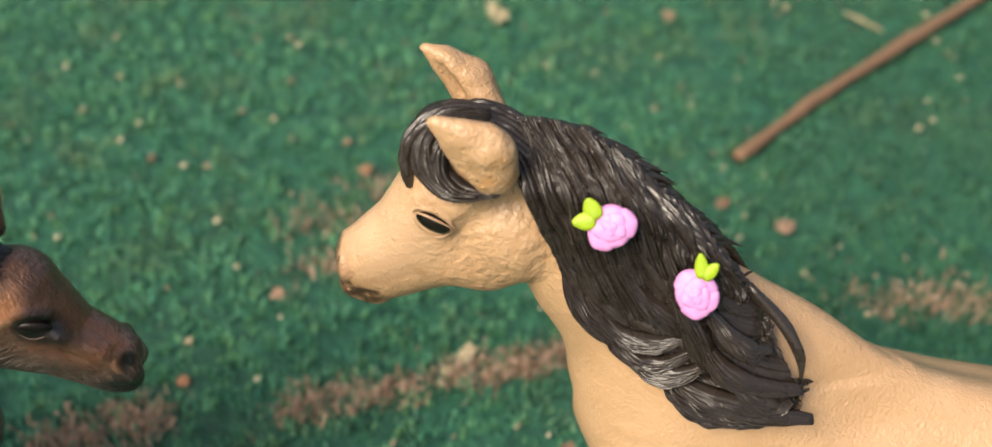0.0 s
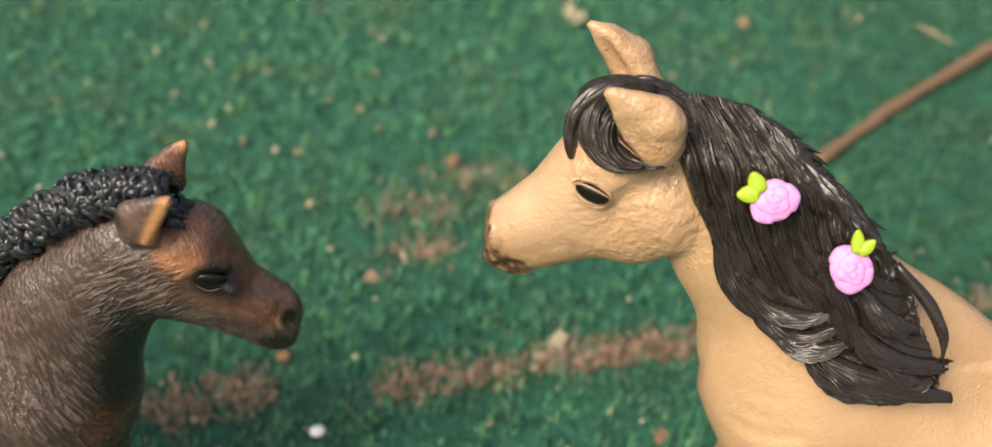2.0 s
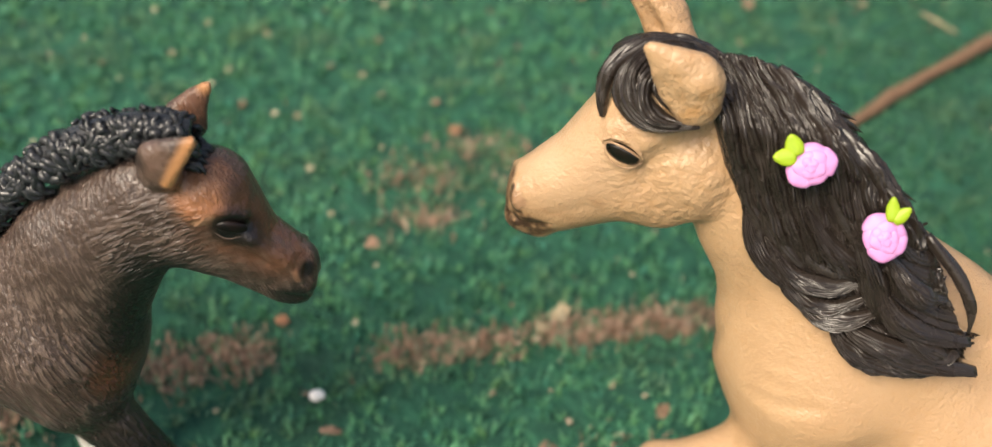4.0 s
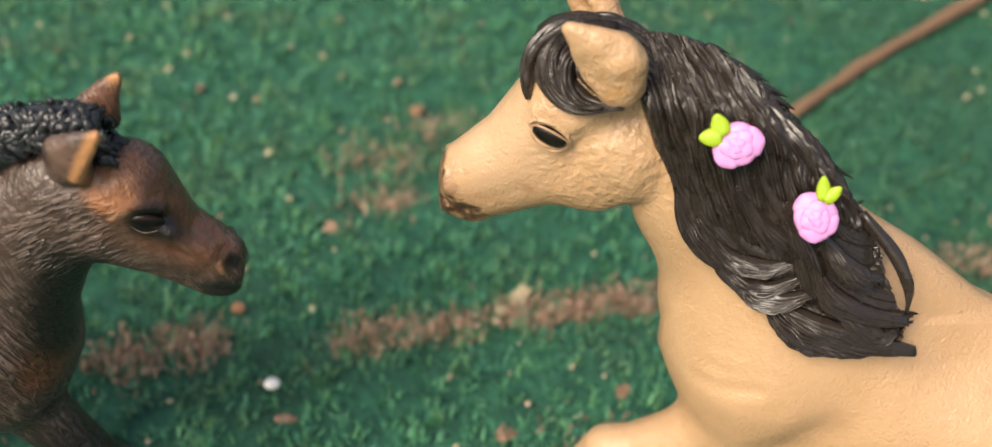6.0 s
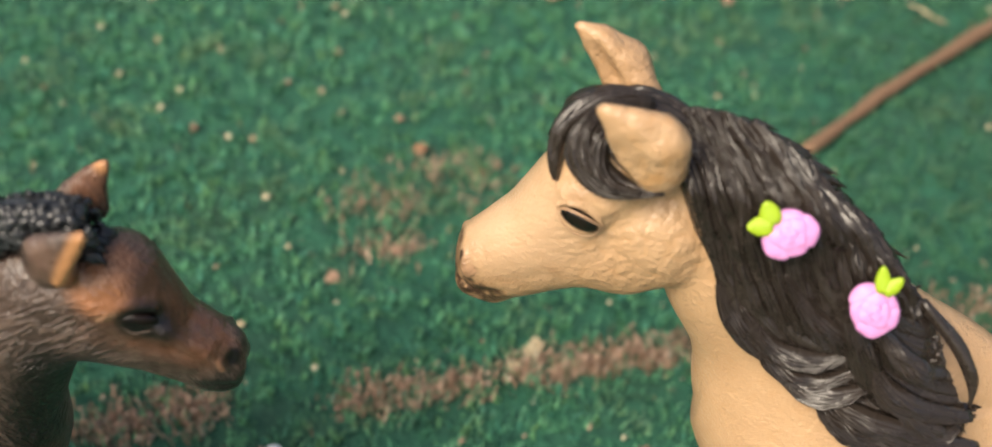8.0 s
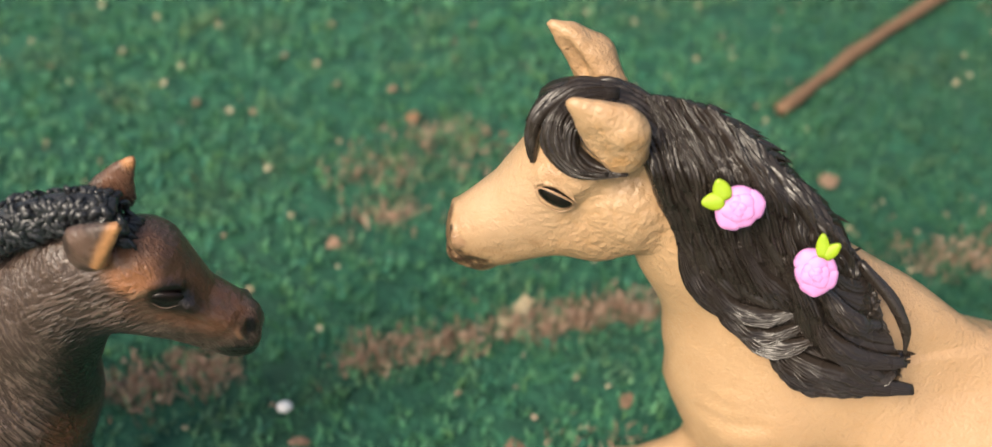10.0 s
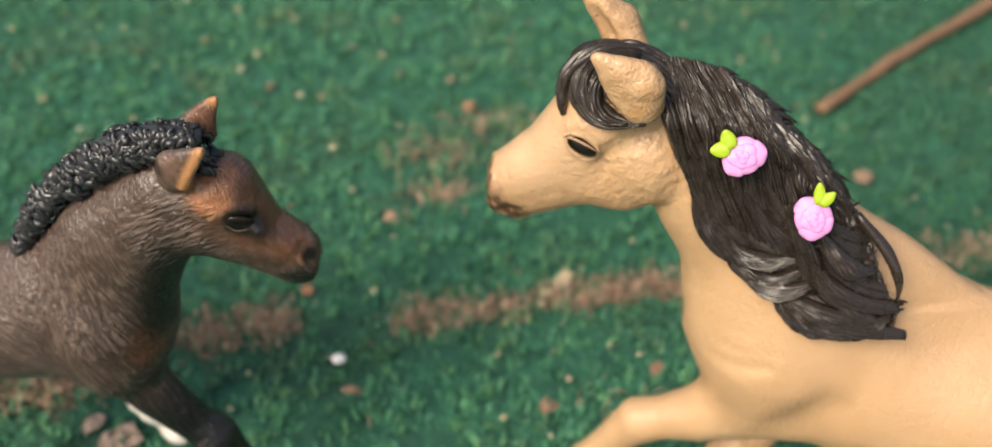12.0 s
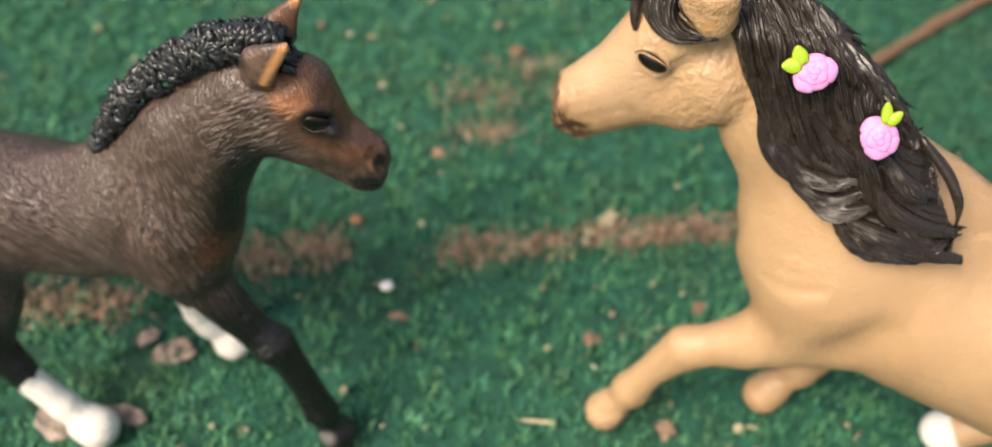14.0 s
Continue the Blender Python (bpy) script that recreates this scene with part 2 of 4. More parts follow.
    p.relief(p.maths("ADD", p.maths("MULTIPLY", hair, 0.68), p.maths("MULTIPLY", tops, 0.28)), p.maths("MULTIPLY", p.maths("MULTIPLY", neck, p.ramp(calm, 0, 1, 0.12, 1.0)), p.ramp(p.axis("Z"), 0.030, 0.050, 0.25, 0.9)))
    p.relief(p.noise(0.0006, 2), 0.16)
    p.relief(p.noise(0.0018, 3), 0.35)
    return p.done(0.0008, 1.0, p.ramp(p.noise(0.006), 0.3, 0.7, 0.26, 0.40))


def hair_paint(name, color, sheen):
    p = Paint(name, color, 0.33, 0.43)
    p.coat(p.maths("MULTIPLY", p.ramp(p.noise(0.0007, 3), 0.66, 0.78), 0.25), (0.16, 0.14, 0.13))
    p.coat(p.maths("MULTIPLY", p.ramp(p.noise(0.008, 3), 0.4, 0.7), 0.5), sheen)
    p.relief(p.noise(0.0006, 3), 0.5)
    p.relief(p.noise(0.0015, 2), 1.0)
    return p.done(0.00012, 0.8, p.ramp(p.noise(0.003), 0.3, 0.7, 0.21, 0.35))


def plain_paint(name, color, other, rough, size=0.0015, depth=0.00012, gloss=0.5):
    p = Paint(name, color, rough, gloss)
    p.coat(p.ramp(p.noise(size, 4), 0.35, 0.7), other)
    p.relief(p.noise(size * 0.5, 3), 0.7)
    return p.done(depth, 0.8)


def litter_paint(name, a, b, c):
    p = Paint(name, a, 0.75, 0.3)
    rnd = p.node("ShaderNodeNewGeometry").outputs["Random Per Island"]
    obj = p.node("ShaderNodeObjectInfo").outputs["Random"]
    pick = p.maths("FRACT", p.maths("ADD", rnd, obj))
    p.coat(p.ramp(pick, 0.25, 0.5), b)
    p.coat(p.ramp(pick, 0.75, 0.95), c)
    p.coat(p.maths("MULTIPLY", p.ramp(p.noise(0.0015, 4), 0.45, 0.75), 0.5), (0.10, 0.06, 0.035))
    p.relief(p.noise(0.0008, 3), 0.8)
    return p.done(0.0003, 0.8)


def turf_ground():
    p = Paint("turf_backing", (0.014, 0.060, 0.040), 0.85, 0.2)
    p.coat(p.ramp(p.noise(0.006, 4), 0.35, 0.7), (0.024, 0.105, 0.062))
    p.coat(p.maths("MULTIPLY", p.ramp(p.noise(0.05, 3), 0.45, 0.75), 0.5), (0.03, 0.06, 0.035))
    p.relief(p.noise(0.0025, 4), 1.0)
    return p.done(0.0012, 1.0)


def turf_blade():
    p = Paint("turf_blades", (0.043, 0.166, 0.089), 0.6, 0.35)
    rnd = p.node("ShaderNodeNewGeometry").outputs["Random Per Island"]
    p.coat(p.ramp(p.noise(0.040, 3), 0.40, 0.66), (0.068, 0.229, 0.105))
    # deeper green towards +x, the weaker light there painted into the colour
    right_shade = p.maths("ADD", p.axis("X"), p.maths("MULTIPLY", p.noise(0.07, 3), 0.16))
    p.coat(p.ramp(p.noise(0.0048, 2), 0.53, 0.68), (0.113, 0.335, 0.186))
    p.coat(p.maths("MULTIPLY", p.ramp(p.noise(0.0062, 2, p.stretched(1, 1, 1, 0, 0, 40)), 0.55, 0.72), 0.70), (0.024, 0.102, 0.071))
    p.coat(p.maths("MULTIPLY", p.ramp(p.noise(0.0040, 2, p.stretched(1, 1, 1, 0, 0, 20)), 0.48, 0.64), 0.75), (0.033, 0.191, 0.149))
    p.coat(p.maths("MULTIPLY", p.ramp(p.noise(0.0044, 2, p.stretched(1, 1, 1, 0, 0, 110)), 0.53, 0.68), 0.70), (0.125, 0.250, 0.073))
    p.coat(p.maths("MULTIPLY", p.ramp(p.noise(0.028, 3, p.stretched(1, 1, 1, 0, 0, 70)), 0.50, 0.68), 0.50), (0.158, 0.177, 0.088))
    p.coat(p.maths("MULTIPLY", p.ramp(rnd, 0.4, 0.9), 0.55), (0.077, 0.254, 0.124))
    p.coat(p.ramp(rnd, 0.93, 0.97), (0.126, 0.321, 0.163))
    p.coat(p.ramp(rnd, 0.12, 0.08), (0.024, 0.107, 0.067))
    p.coat(p.maths("MULTIPLY", p.ramp(right_shade, 0.09, 0.22), 0.68), (0.022, 0.086, 0.047))
    return p.done()


BUCKSKIN, BAY = coat_of_mare(), coat_of_foal()
HAIR = hair_paint("black_hair_paint", (0.021, 0.016, 0.013), (0.034, 0.026, 0.021))
CURLS = hair_paint("black_curl_paint", (0.020, 0.021, 0.023), (0.038, 0.039, 0.042))
EYE_BLACK = plain_paint("eye_gloss", (0.006, 0.005, 0.004), (0.012, 0.007, 0.005), 0.09, gloss=0.5)
FOAL_EYE = plain_paint("foal_eye_gloss", (0.005, 0.004, 0.004), (0.010, 0.006, 0.005), 0.32, gloss=0.22)
LID_GREY = plain_paint("eyelid_paint", (0.09, 0.058, 0.044), (0.13, 0.088, 0.068), 0.4)
LID_TAN = plain_paint("tan_lid_paint", (0.34, 0.20, 0.11), (0.42, 0.27, 0.16), 0.45)
PINK = plain_paint("pink_paint", (0.56, 0.225, 0.47), (0.62, 0.275, 0.53), 0.5, 0.002)
LIME = plain_paint("lime_paint", (0.25, 0.37, 0.012), (0.31, 0.44, 0.018), 0.45, 0.002)
TURF, BLADES = turf_ground(), turf_blade()
LITTER = litter_paint("dry_litter", (0.245, 0.155, 0.105), (0.33, 0.225, 0.158), (0.44, 0.33, 0.245))
PALE_LITTER = litter_paint("pale_litter", (0.36, 0.31, 0.19), (0.44, 0.39, 0.26), (0.33, 0.26, 0.16))
BROWN_LITTER = litter_paint("brown_litter", (0.19, 0.118, 0.078), (0.25, 0.16, 0.11), (0.30, 0.20, 0.14))
GREY_LITTER = litter_paint("grey_litter", (0.30, 0.235, 0.195), (0.36, 0.285, 0.24), (0.27, 0.20, 0.16))
ORANGE_LITTER = litter_paint("orange_litter", (0.36, 0.15, 0.07), (0.32, 0.16, 0.09), (0.42, 0.19, 0.08))
STONE = plain_paint("white_pebble", (0.72, 0.70, 0.66), (0.80, 0.78, 0.74), 0.6, 0.002)
BARK = litter_paint("twig_bark", (0.135, 0.080, 0.048), (0.170, 0.100, 0.060), (0.20, 0.125, 0.075))


# ---- building tools ----
def mesh_object(name, verts, faces, material, parent=None, label="", smooth=True):
    me = bpy.data.meshes.new(name)
    me.from_pydata([tuple(v) for v in verts] if not isinstance(verts, np.ndarray) else verts.tolist(), [], faces.tolist() if isinstance(faces, np.ndarray) else faces)
    me.materials.append(material)
    if smooth:
        me.polygons.foreach_set("use_smooth", np.ones(len(me.polygons), dtype=bool))
    me.update()
    ob = new(name, me)
    ob.parent = parent
    if label:
        tagged(ob, label)
    return ob


def chain_field(X, Y, Z, points, squash):
    best = None
    pts = [np.array(p, dtype=np.float32) for p in points]
    if len(pts) == 1:
        pts = pts * 2
    for a, b in zip(pts[:-1], pts[1:]):
        ax, ay, az = a[0], a[1] / squash, a[2]
        dx, dy, dz = b[0] - ax, b[1] / squash - ay, b[2] - az
        n = dx * dx + dy * dy + dz * dz
        px, py, pz = X - ax, Y / squash - ay, Z - az
        h = np.clip((px * dx + py * dy + pz * dz) / n, 0, 1) if n > 1e-6 else np.float32(0)
        d = np.sqrt((px - h * dx) ** 2 + (py - h * dy) ** 2 + (pz - h * dz) ** 2) - (a[3] + (b[3] - a[3]) * h)
        best = d if best is None else np.minimum(best, d)
    return best


def sculpt(strokes, voxel):
    """A closed surface from strokes of clay: (way, blend, squash, points), points as (x, y, z, radius) in mm. way: add or cut."""
    adds = np.array([p for s in strokes if s[0] == "add" for p in s[3]])
    lo = (adds[:, :3] - adds[:, 3:]).min(0) - 3 * voxel
    hi = (adds[:, :3] + adds[:, 3:]).max(0) + 3 * voxel
    n = np.ceil((hi - lo) / voxel).astype(int) + 1
    axes = [(lo[i] + voxel * np.arange(n[i])).astype(np.float32) for i in range(3)]
    f = np.full(n, 20.0, dtype=np.float32)
    for way, blend, squash, points in strokes:
        P = np.array(points)
        pad = blend + 3 * voxel
        a = np.clip(((P[:, :3] - P[:, 3:]).min(0) - pad - lo) // voxel, 0, n - 1).astype(int)
        b = np.clip(((P[:, :3] + P[:, 3:]).max(0) + pad - lo) // voxel + 2, 1, n).astype(int)
        box = tuple(slice(a[i], b[i]) for i in range(3))
        X, Y, Z = axes[0][box[0]][:, None, None], axes[1][box[1]][None, :, None], axes[2][box[2]][None, None, :]
        d = chain_field(X, Y, Z, points, squash)
        old = f[box]
        if way == "add":
            h = np.maximum(blend - np.abs(old - d), 0) / max(blend, 1e-6)
            f[box] = np.minimum(old, d) - h * h * blend / 4
        else:
            h = np.maximum(blend - np.abs(old + d), 0) / max(blend, 1e-6)
            f[box] = np.maximum(old, -d) + h * h * blend / 4
    inside = f < 0
    c = [inside[i:n[0] - 1 + i, j:n[1] - 1 + j, k:n[2] - 1 + k] for i in (0, 1) for j in (0, 1) for k in (0, 1)]
    some, every = c[0].copy(), c[0].copy()
    for m in c[1:]:
        some |= m
        every &= m
    cells = np.argwhere(some & ~every)
    index = np.full(n - 1, -1, dtype=np.int32)
    index[cells[:, 0], cells[:, 1], cells[:, 2]] = np.arange(len(cells))
    total, count = np.zeros((len(cells), 3)), np.zeros((len(cells), 1))
    corners = [(i, j, k) for i in (0, 1) for j in (0, 1) for k in (0, 1)]
    for u in corners:
        for v in corners:
            if u < v and sum(x != y for x, y in zip(u, v)) == 1:
                fu = f[cells[:, 0] + u[0], cells[:, 1] + u[1], cells[:, 2] + u[2]]
                fv = f[cells[:, 0] + v[0], cells[:, 1] + v[1], cells[:, 2] + v[2]]
                cross = (fu < 0) != (fv < 0)
                t = np.where(cross, fu / np.where(cross, fu - fv, 1), 0)[:, None]
                total += np.where(cross[:, None], np.array(u) + t * (np.array(v) - np.array(u)), 0)
                count += cross[:, None]
    verts = lo + voxel * (cells + total / count)
    faces = []
    for ax in range(3):
        s0, s1 = [slice(1, -1)] * 3, [slice(1, -1)] * 3
        s0[ax], s1[ax] = slice(0, -1), slice(1, None)
        A, B = inside[tuple(s0)], inside[tuple(s1)]
        p, q = [(1, 2), (2, 0), (0, 1)][ax]
        for want, flip in ((A & ~B, False), (B & ~A, True)):
            e = np.argwhere(want)
            base = e + 1
            base[:, ax] = e[:, ax]
            quad = []
            for dp, dq in ((-1, -1), (0, -1), (0, 0), (-1, 0)):
                w = base.copy()
                w[:, p] += dp
                w[:, q] += dq
                quad.append(index[w[:, 0], w[:, 1], w[:, 2]])
            quad = np.stack(quad[::-1] if flip else quad, 1)
            faces.append(quad)
    faces = np.concatenate(faces)
    for _ in range(2):
        s, k = np.zeros_like(verts), np.zeros(len(verts))
        for i in range(4):
            np.add.at(s, faces[:, i], verts[faces[:, (i + 1) % 4]])
            np.add.at(k, faces[:, i], 1)
        verts = verts + 0.5 * (s / np.maximum(k, 1)[:, None] - verts)
    return verts * MM, faces


class Tubes:
    """Tapered tubes, joined into one mesh."""

    def __init__(self):
        self.verts, self.faces = [], []

    def add(self, path, radius, sides=6, flat=1.0, out=(0, -1, 0)):
        first = len(self.verts)
        n = len(path)
        out = Vector(out)
        for i, p in enumerate(path):
            way = Vector(path[min(i + 1, n - 1)] - path[max(i - 1, 0)]).normalized()
            side = way.cross(out)
            side = side.normalized() if side.length > 1e-5 else Vector((1, 0, 0))
            up = side.cross(way)
            r = radius(i / (n - 1))
            for k in range(sides):
                a = 2 * math.pi * k / sides
                v = Vector(p) + side * (r * math.cos(a)) + up * (r * flat * math.sin(a))
                self.verts.append(v * MM)
        for i in range(n - 1):
            for k in range(sides):
                a, b = first + i * sides + k, first + i * sides + (k + 1) % sides
                self.faces.append((a, a + sides, b + sides, b))
        self.faces.append(tuple(first + k for k in range(sides)))
        self.faces.append(tuple(first + (n - 1) * sides + k for k in reversed(range(sides))))

    def make(self, name, material, parent, label=""):
        return mesh_object(name, self.verts, self.faces, material, parent, label)


def ellipsoid(name, centre, radii, material, parent, turn=(0, 0, 0), label="", rings=12, segments=20):
    bm = bmesh.new()
    bmesh.ops.create_uvsphere(bm, u_segments=segments, v_segments=rings, radius=1)
    m = pose(*[c * MM for c in centre], *turn) @ Matrix.Diagonal((*[r * MM for r in radii], 1))
    bm.transform(m)
    me = bpy.data.meshes.new(name)
    bm.to_mesh(me)
    bm.free()
    me.materials.append(material)
    me.polygons.foreach_set("use_smooth", np.ones(len(me.polygons), dtype=bool))
    ob = new(name, me)
    ob.parent = parent
    if label:
        tagged(ob, label)
    return ob


# ---- ground ----
def ground_height(x, y):
    """Low swells of the turf, in mm."""
    return 0.9 * noise.noise((x * 0.02, y * 0.02, 3.1)) - 0.3


def build_ground():
    near = list(np.arange(-260, 361, 5.0))
    xs = [-60000, -6000, -1200, -500] + near + [600, 1300, 6000, 60000]
    near = list(np.arange(-60, 521, 5.0))
    ys = [-60000, -6000, -1200, -300] + near + [800, 1500, 6000, 60000]
    verts = [(x * MM, y * MM, ground_height(x, y) * MM) for y in ys for x in xs]
    w = len(xs)
    faces = [(j * w + i, j * w + i + 1, j * w + w + i + 1, j * w + w + i) for j in range(len(ys) - 1) for i in range(w - 1)]
    return tagged(mesh_object("ground", verts, faces, TURF), "green artificial turf ground sheet", "ground", kind="structure")


build_ground()


def blades(rng, x, y, short, long, thin, wide):
    """Bent blades rooted at the places given, as vertices and faces."""
    n = len(x)
    z = np.array([ground_height(a, b) for a, b in zip(x, y)])
    turn, lean, size = rng.uniform(0, 2 * np.pi, n), rng.uniform(0.1, 1.35, n), rng.uniform(short, long, n)
    half = rng.uniform(thin, wide, n)
    root = np.stack([x, y, z - 0.3], 1)
    ahead = np.stack([np.cos(turn), np.sin(turn), np.zeros(n)], 1)
    side = np.stack([-np.sin(turn), np.cos(turn), np.zeros(n)], 1) * half[:, None]
    up = np.array([0, 0, 1.0])
    mid = root + (ahead * np.sin(lean * 0.5)[:, None] + up * np.cos(lean * 0.5)[:, None]) * (size * 0.55)[:, None]
    tip = mid + (ahead * np.sin(lean)[:, None] + up * np.cos(lean)[:, None]) * (size * 0.45)[:, None]
    verts = np.stack([root - side, root + side, mid + side * 0.8, mid - side * 0.8, tip], 1).reshape(-1, 3) * MM
    k = 5 * np.arange(n)[:, None]
    return verts, (k + np.array([0, 1, 2, 3])).tolist() + (k + np.array([3, 2, 4])).tolist()


def build_turf():
    rng = np.random.default_rng(7)
    n = 26000
    cx, cy = rng.uniform(-230, 330, n), rng.uniform(20, 470, n)
    # thinning out round the place
    far = 9000
    fx, fy = rng.normal(50, 260, far), rng.normal(245, 240, far)
    out = (fx < -230) | (fx > 330) | (fy < 20) | (fy > 470)
    cx, cy = np.concatenate([cx, fx[out]]), np.concatenate([cy, fy[out]])
    n = len(cx)
    x, y = np.repeat(cx, 7) + rng.normal(0, 1.0, 7 * n), np.repeat(cy, 7) + rng.normal(0, 1.0, 7 * n)
    verts, faces = blades(rng, x, y, 1.6, 4.4, 0.14, 0.34)
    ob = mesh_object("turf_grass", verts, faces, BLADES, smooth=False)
    tagged(ob, "short dense teal-green turf blades", "grass", kind="stuff")


build_turf()

# worn strips of the turf, where dry brown fibres show: x, y, half lengths, amount
WORN = ((-86, 122.5, 7, 5.5, 330), (-73, 128, 7, 5.5, 330), (-38, 132, 7, 4, 190), (-27, 134.5, 7, 4, 170), (-17, 137.5, 6, 4, 130), (-3, 141.5, 6, 4.5, 220), (8, 144, 8, 4.5, 300), (22, 147.5, 9, 4.5, 300),
        (38, 151, 10, 4, 220), (54, 155, 12, 4, 200), (-137, 103, 18, 7, 420), (-118, 106, 9, 6, 200), (-37, 175, 9, 5, 130), (112, 166, 18, 6, 420), (-22, 205, 11, 6, 110), (-40, 190, 13, 9, 190), (-10, 195, 14, 8, 110), (14, 110, 10, 8, 60))


def build_fibres():
    rng = np.random.default_rng(17)
    x = np.concatenate([rng.normal(cx, sx * 0.6, int(n * 1.1)) for cx, cy, sx, sy, n in WORN] + [rng.uniform(-220, 320, 700)])
    y = np.concatenate([rng.normal(cy, sy * 0.55, int(n * 1.1)) for cx, cy, sx, sy, n in WORN] + [rng.uniform(30, 450, 700)])
    verts, faces = blades(rng, x, y, 2.0, 4.4, 0.15, 0.36)
    ob = mesh_object("dry_fibres", verts, faces, LITTER, smooth=False)
    tagged(ob, "dry brown fibres showing through worn turf", "grass", kind="stuff")


build_fibres()

# ---- the mare ----
mare = new("toy_horse")
mare.matrix_world = pose(0.042, 0.0924, 0, 0, 0, math.degrees(math.atan(-0.22)))
tagged(mare, "buckskin toy mare with black mane and pink roses on turf", "toy horse", "toy horses")


def mare_far(x, y, z):
    """Mirror a place of the mare's head over its middle plane, which is turned against the body."""
    d = y - (-0.6 + 0.22 * (x + 44.7))
    return x + 0.42 * d, y - 1.91 * d, z


def both(points):
    return [points, [(*mare_far(x, y, z), r) for x, y, z, r in points]]


def build_mare():
    s = []
    add = lambda blend, squash, *points: s.append(("add", blend, squash, list(points)))
    cut = lambda blend, squash, *points: s.append(("cut", blend, squash, list(points)))
    # barrel and rump
    add(0, 0.92, (-9.0, 0, 53, 15.7), (8, 0, 50.8, 18.6), (28, 0, 47.5, 20.3), (48, 0, 49.5, 19.5), (66, 0, 53, 18), (75, 0, 49, 14))
    add(9, 0.8, (-11.5, 0, 64, 15.8), (-4, 0, 66, 14))
    add(8, 0.55, (-8, 0, 77, 8), (4, 0, 71, 8), (20, 0, 63.5, 8), (40, 0, 58.5, 8.5))
    # neck
    add(6, 0.60, (-39.2, 0.5, 97.6, 7.2), (-31.0, 0.3, 92.8, 9.2), (-23.8, 0, 83.4, 11.6))
    add(6, 0.68, (-23.8, 0, 83.3, 11.2), (-16.2, 0, 73, 13.6), (-11, 0, 62, 15.6))
    # skull, face and jaw
    add(3, 0.95, (-44.9, -0.6, 97.4, 7.1), (-51.4, -2.1, 86.4, 6.5), (-58.2, -3.6, 81.4, 4.8))
    add(3, 0.92, (-41.7, 0.0, 85.4, 7.0), (-49.0, -1.6, 80.6, 4.2), (-57.8, -3.5, 75.0, 2.9))
    add(1.2, 0.9, (-60.4, -4.0, 75.0, 2.6), (-57.6, -3.6, 74.3, 2.6))
    for jaw in both([(-38.9, -4.3, 88.7, 7.3), (-41.8, -4.4, 85.7, 6.3)]):
        add(1.4, 0.52, *jaw)
    for edge in both([(-37.4, -7.6, 82.2, 0.3), (-35.2, -7.9, 84.6, 0.6), (-33.9, -7.7, 88.2, 0.6), (-33.7, -7.1, 91.8, 0.35)]):
        cut(0.8, 1.0, *edge)
    add(1.5, 1.0, (-59.5, -3.9, 78.2, 3.5))
    # shoulders
    for y in (-1, 1):
        add(7, 1.0, (-10, 6.5 * y, 56, 9.5), (-9, 6.8 * y, 46, 8.5))
    # folds where the arms meet chest and barrel
    cut(6.5, 1.0, (-7.6, -18.0, 43.0, 1.4), (-4.6, -18.2, 49.5, 1.0), (-1.0, -18.0, 56.0, 0.4))
    # shallow folds at the foot of the neck
    for x, z in ((-21.8, 58.0), (-20.6, 61.6), (-19.2, 65.4)):
        cut(2.4, 1.0, (x, -13.5, z, 0.2), (x + 4.5, -15.4, z + 1.6, 0.35), (x + 9, -16.0, z + 4.0, 0.2))
    # near foreleg, bent and reaching
    add(3, 0.9, (-9, -6.5, 45, 9), (-14, -7.8, 40, 7.2), (-19.7, -9, 35.6, 5.7), (-26, -9.7, 32.2, 4.4), (-29.8, -10, 30.0, 4.8), (-32.6, -10.5, 25.4, 3.9), (-35.6, -11, 19.8, 3.2),
        (-38.4, -11.8, 13.0, 3.9))
    add(0.9, 1.0, (-38.4, -11.8, 13.0, 3.8), (-40.0, -12.3, 9.4, 3.0), (-41.6, -12.6, 6.0, 4.0), (-42.4, -12.8, 4.3, 4.3))
    # tendons behind the cannon, the rim of the hoof
    cut(1.0, 1.0, (-31.0, -14.4, 22.6, 0.3), (-33.4, -14.2, 17.6, 0.45), (-36.0, -14.8, 13.0, 0.3))
    cut(0.8, 1.0, (-24.0, -14.0, 31.0, 0.2), (-19.0, -14.6, 34.2, 0.45), (-13.0, -15.6, 38.0, 0.3))
    cut(0.7, 1.0, (-45.0, -14.8, 7.6, 0.2), (-42.6, -16.2, 7.4, 0.3), (-39.4, -15.6, 8.6, 0.3))
    cut(2.0, 1.0, (-21.0, -14.6, 49.0, 0.6), (-17.6, -16.2, 46.0, 0.7), (-14.2, -17.2, 42.0, 0.4))
    # far foreleg
    add(5, 0.9, (-7, 6.5, 44, 9), (-5.4, 7.5, 28, 5), (-2.6, 7, 19.5, 4.6), (-5.4, 5.7, 12.6, 3.9))
    add(0.9, 1.0, (-5.6, 5.6, 12.2, 3.9), (-7.6, 4.6, 9.2, 3.1), (-9.6, 3.4, 6.4, 4.1), (-10.8, 2.8, 4.5, 4.4))
    # far hind leg, stepping forward
    add(6, 1.0, (64, 7, 50, 14), (58, 9, 36, 10), (54, 10, 24, 5.6), (43, 9, 14, 4.0), (33, 7.5, 8.4, 3.9))
    add(1.5, 1.0, (33, 7.5, 8.4, 3.9), (28.5, 6.2, 5.5, 4.4), (27.0, 6, 4.6, 4.6))
    # near hind leg
    add(6, 1.0, (64, -7, 50, 14), (66, -10, 35, 9.5), (76, -11.5, 24, 5.4), (77, -12, 13, 3.7), (75, -12.5, 7, 3.7))
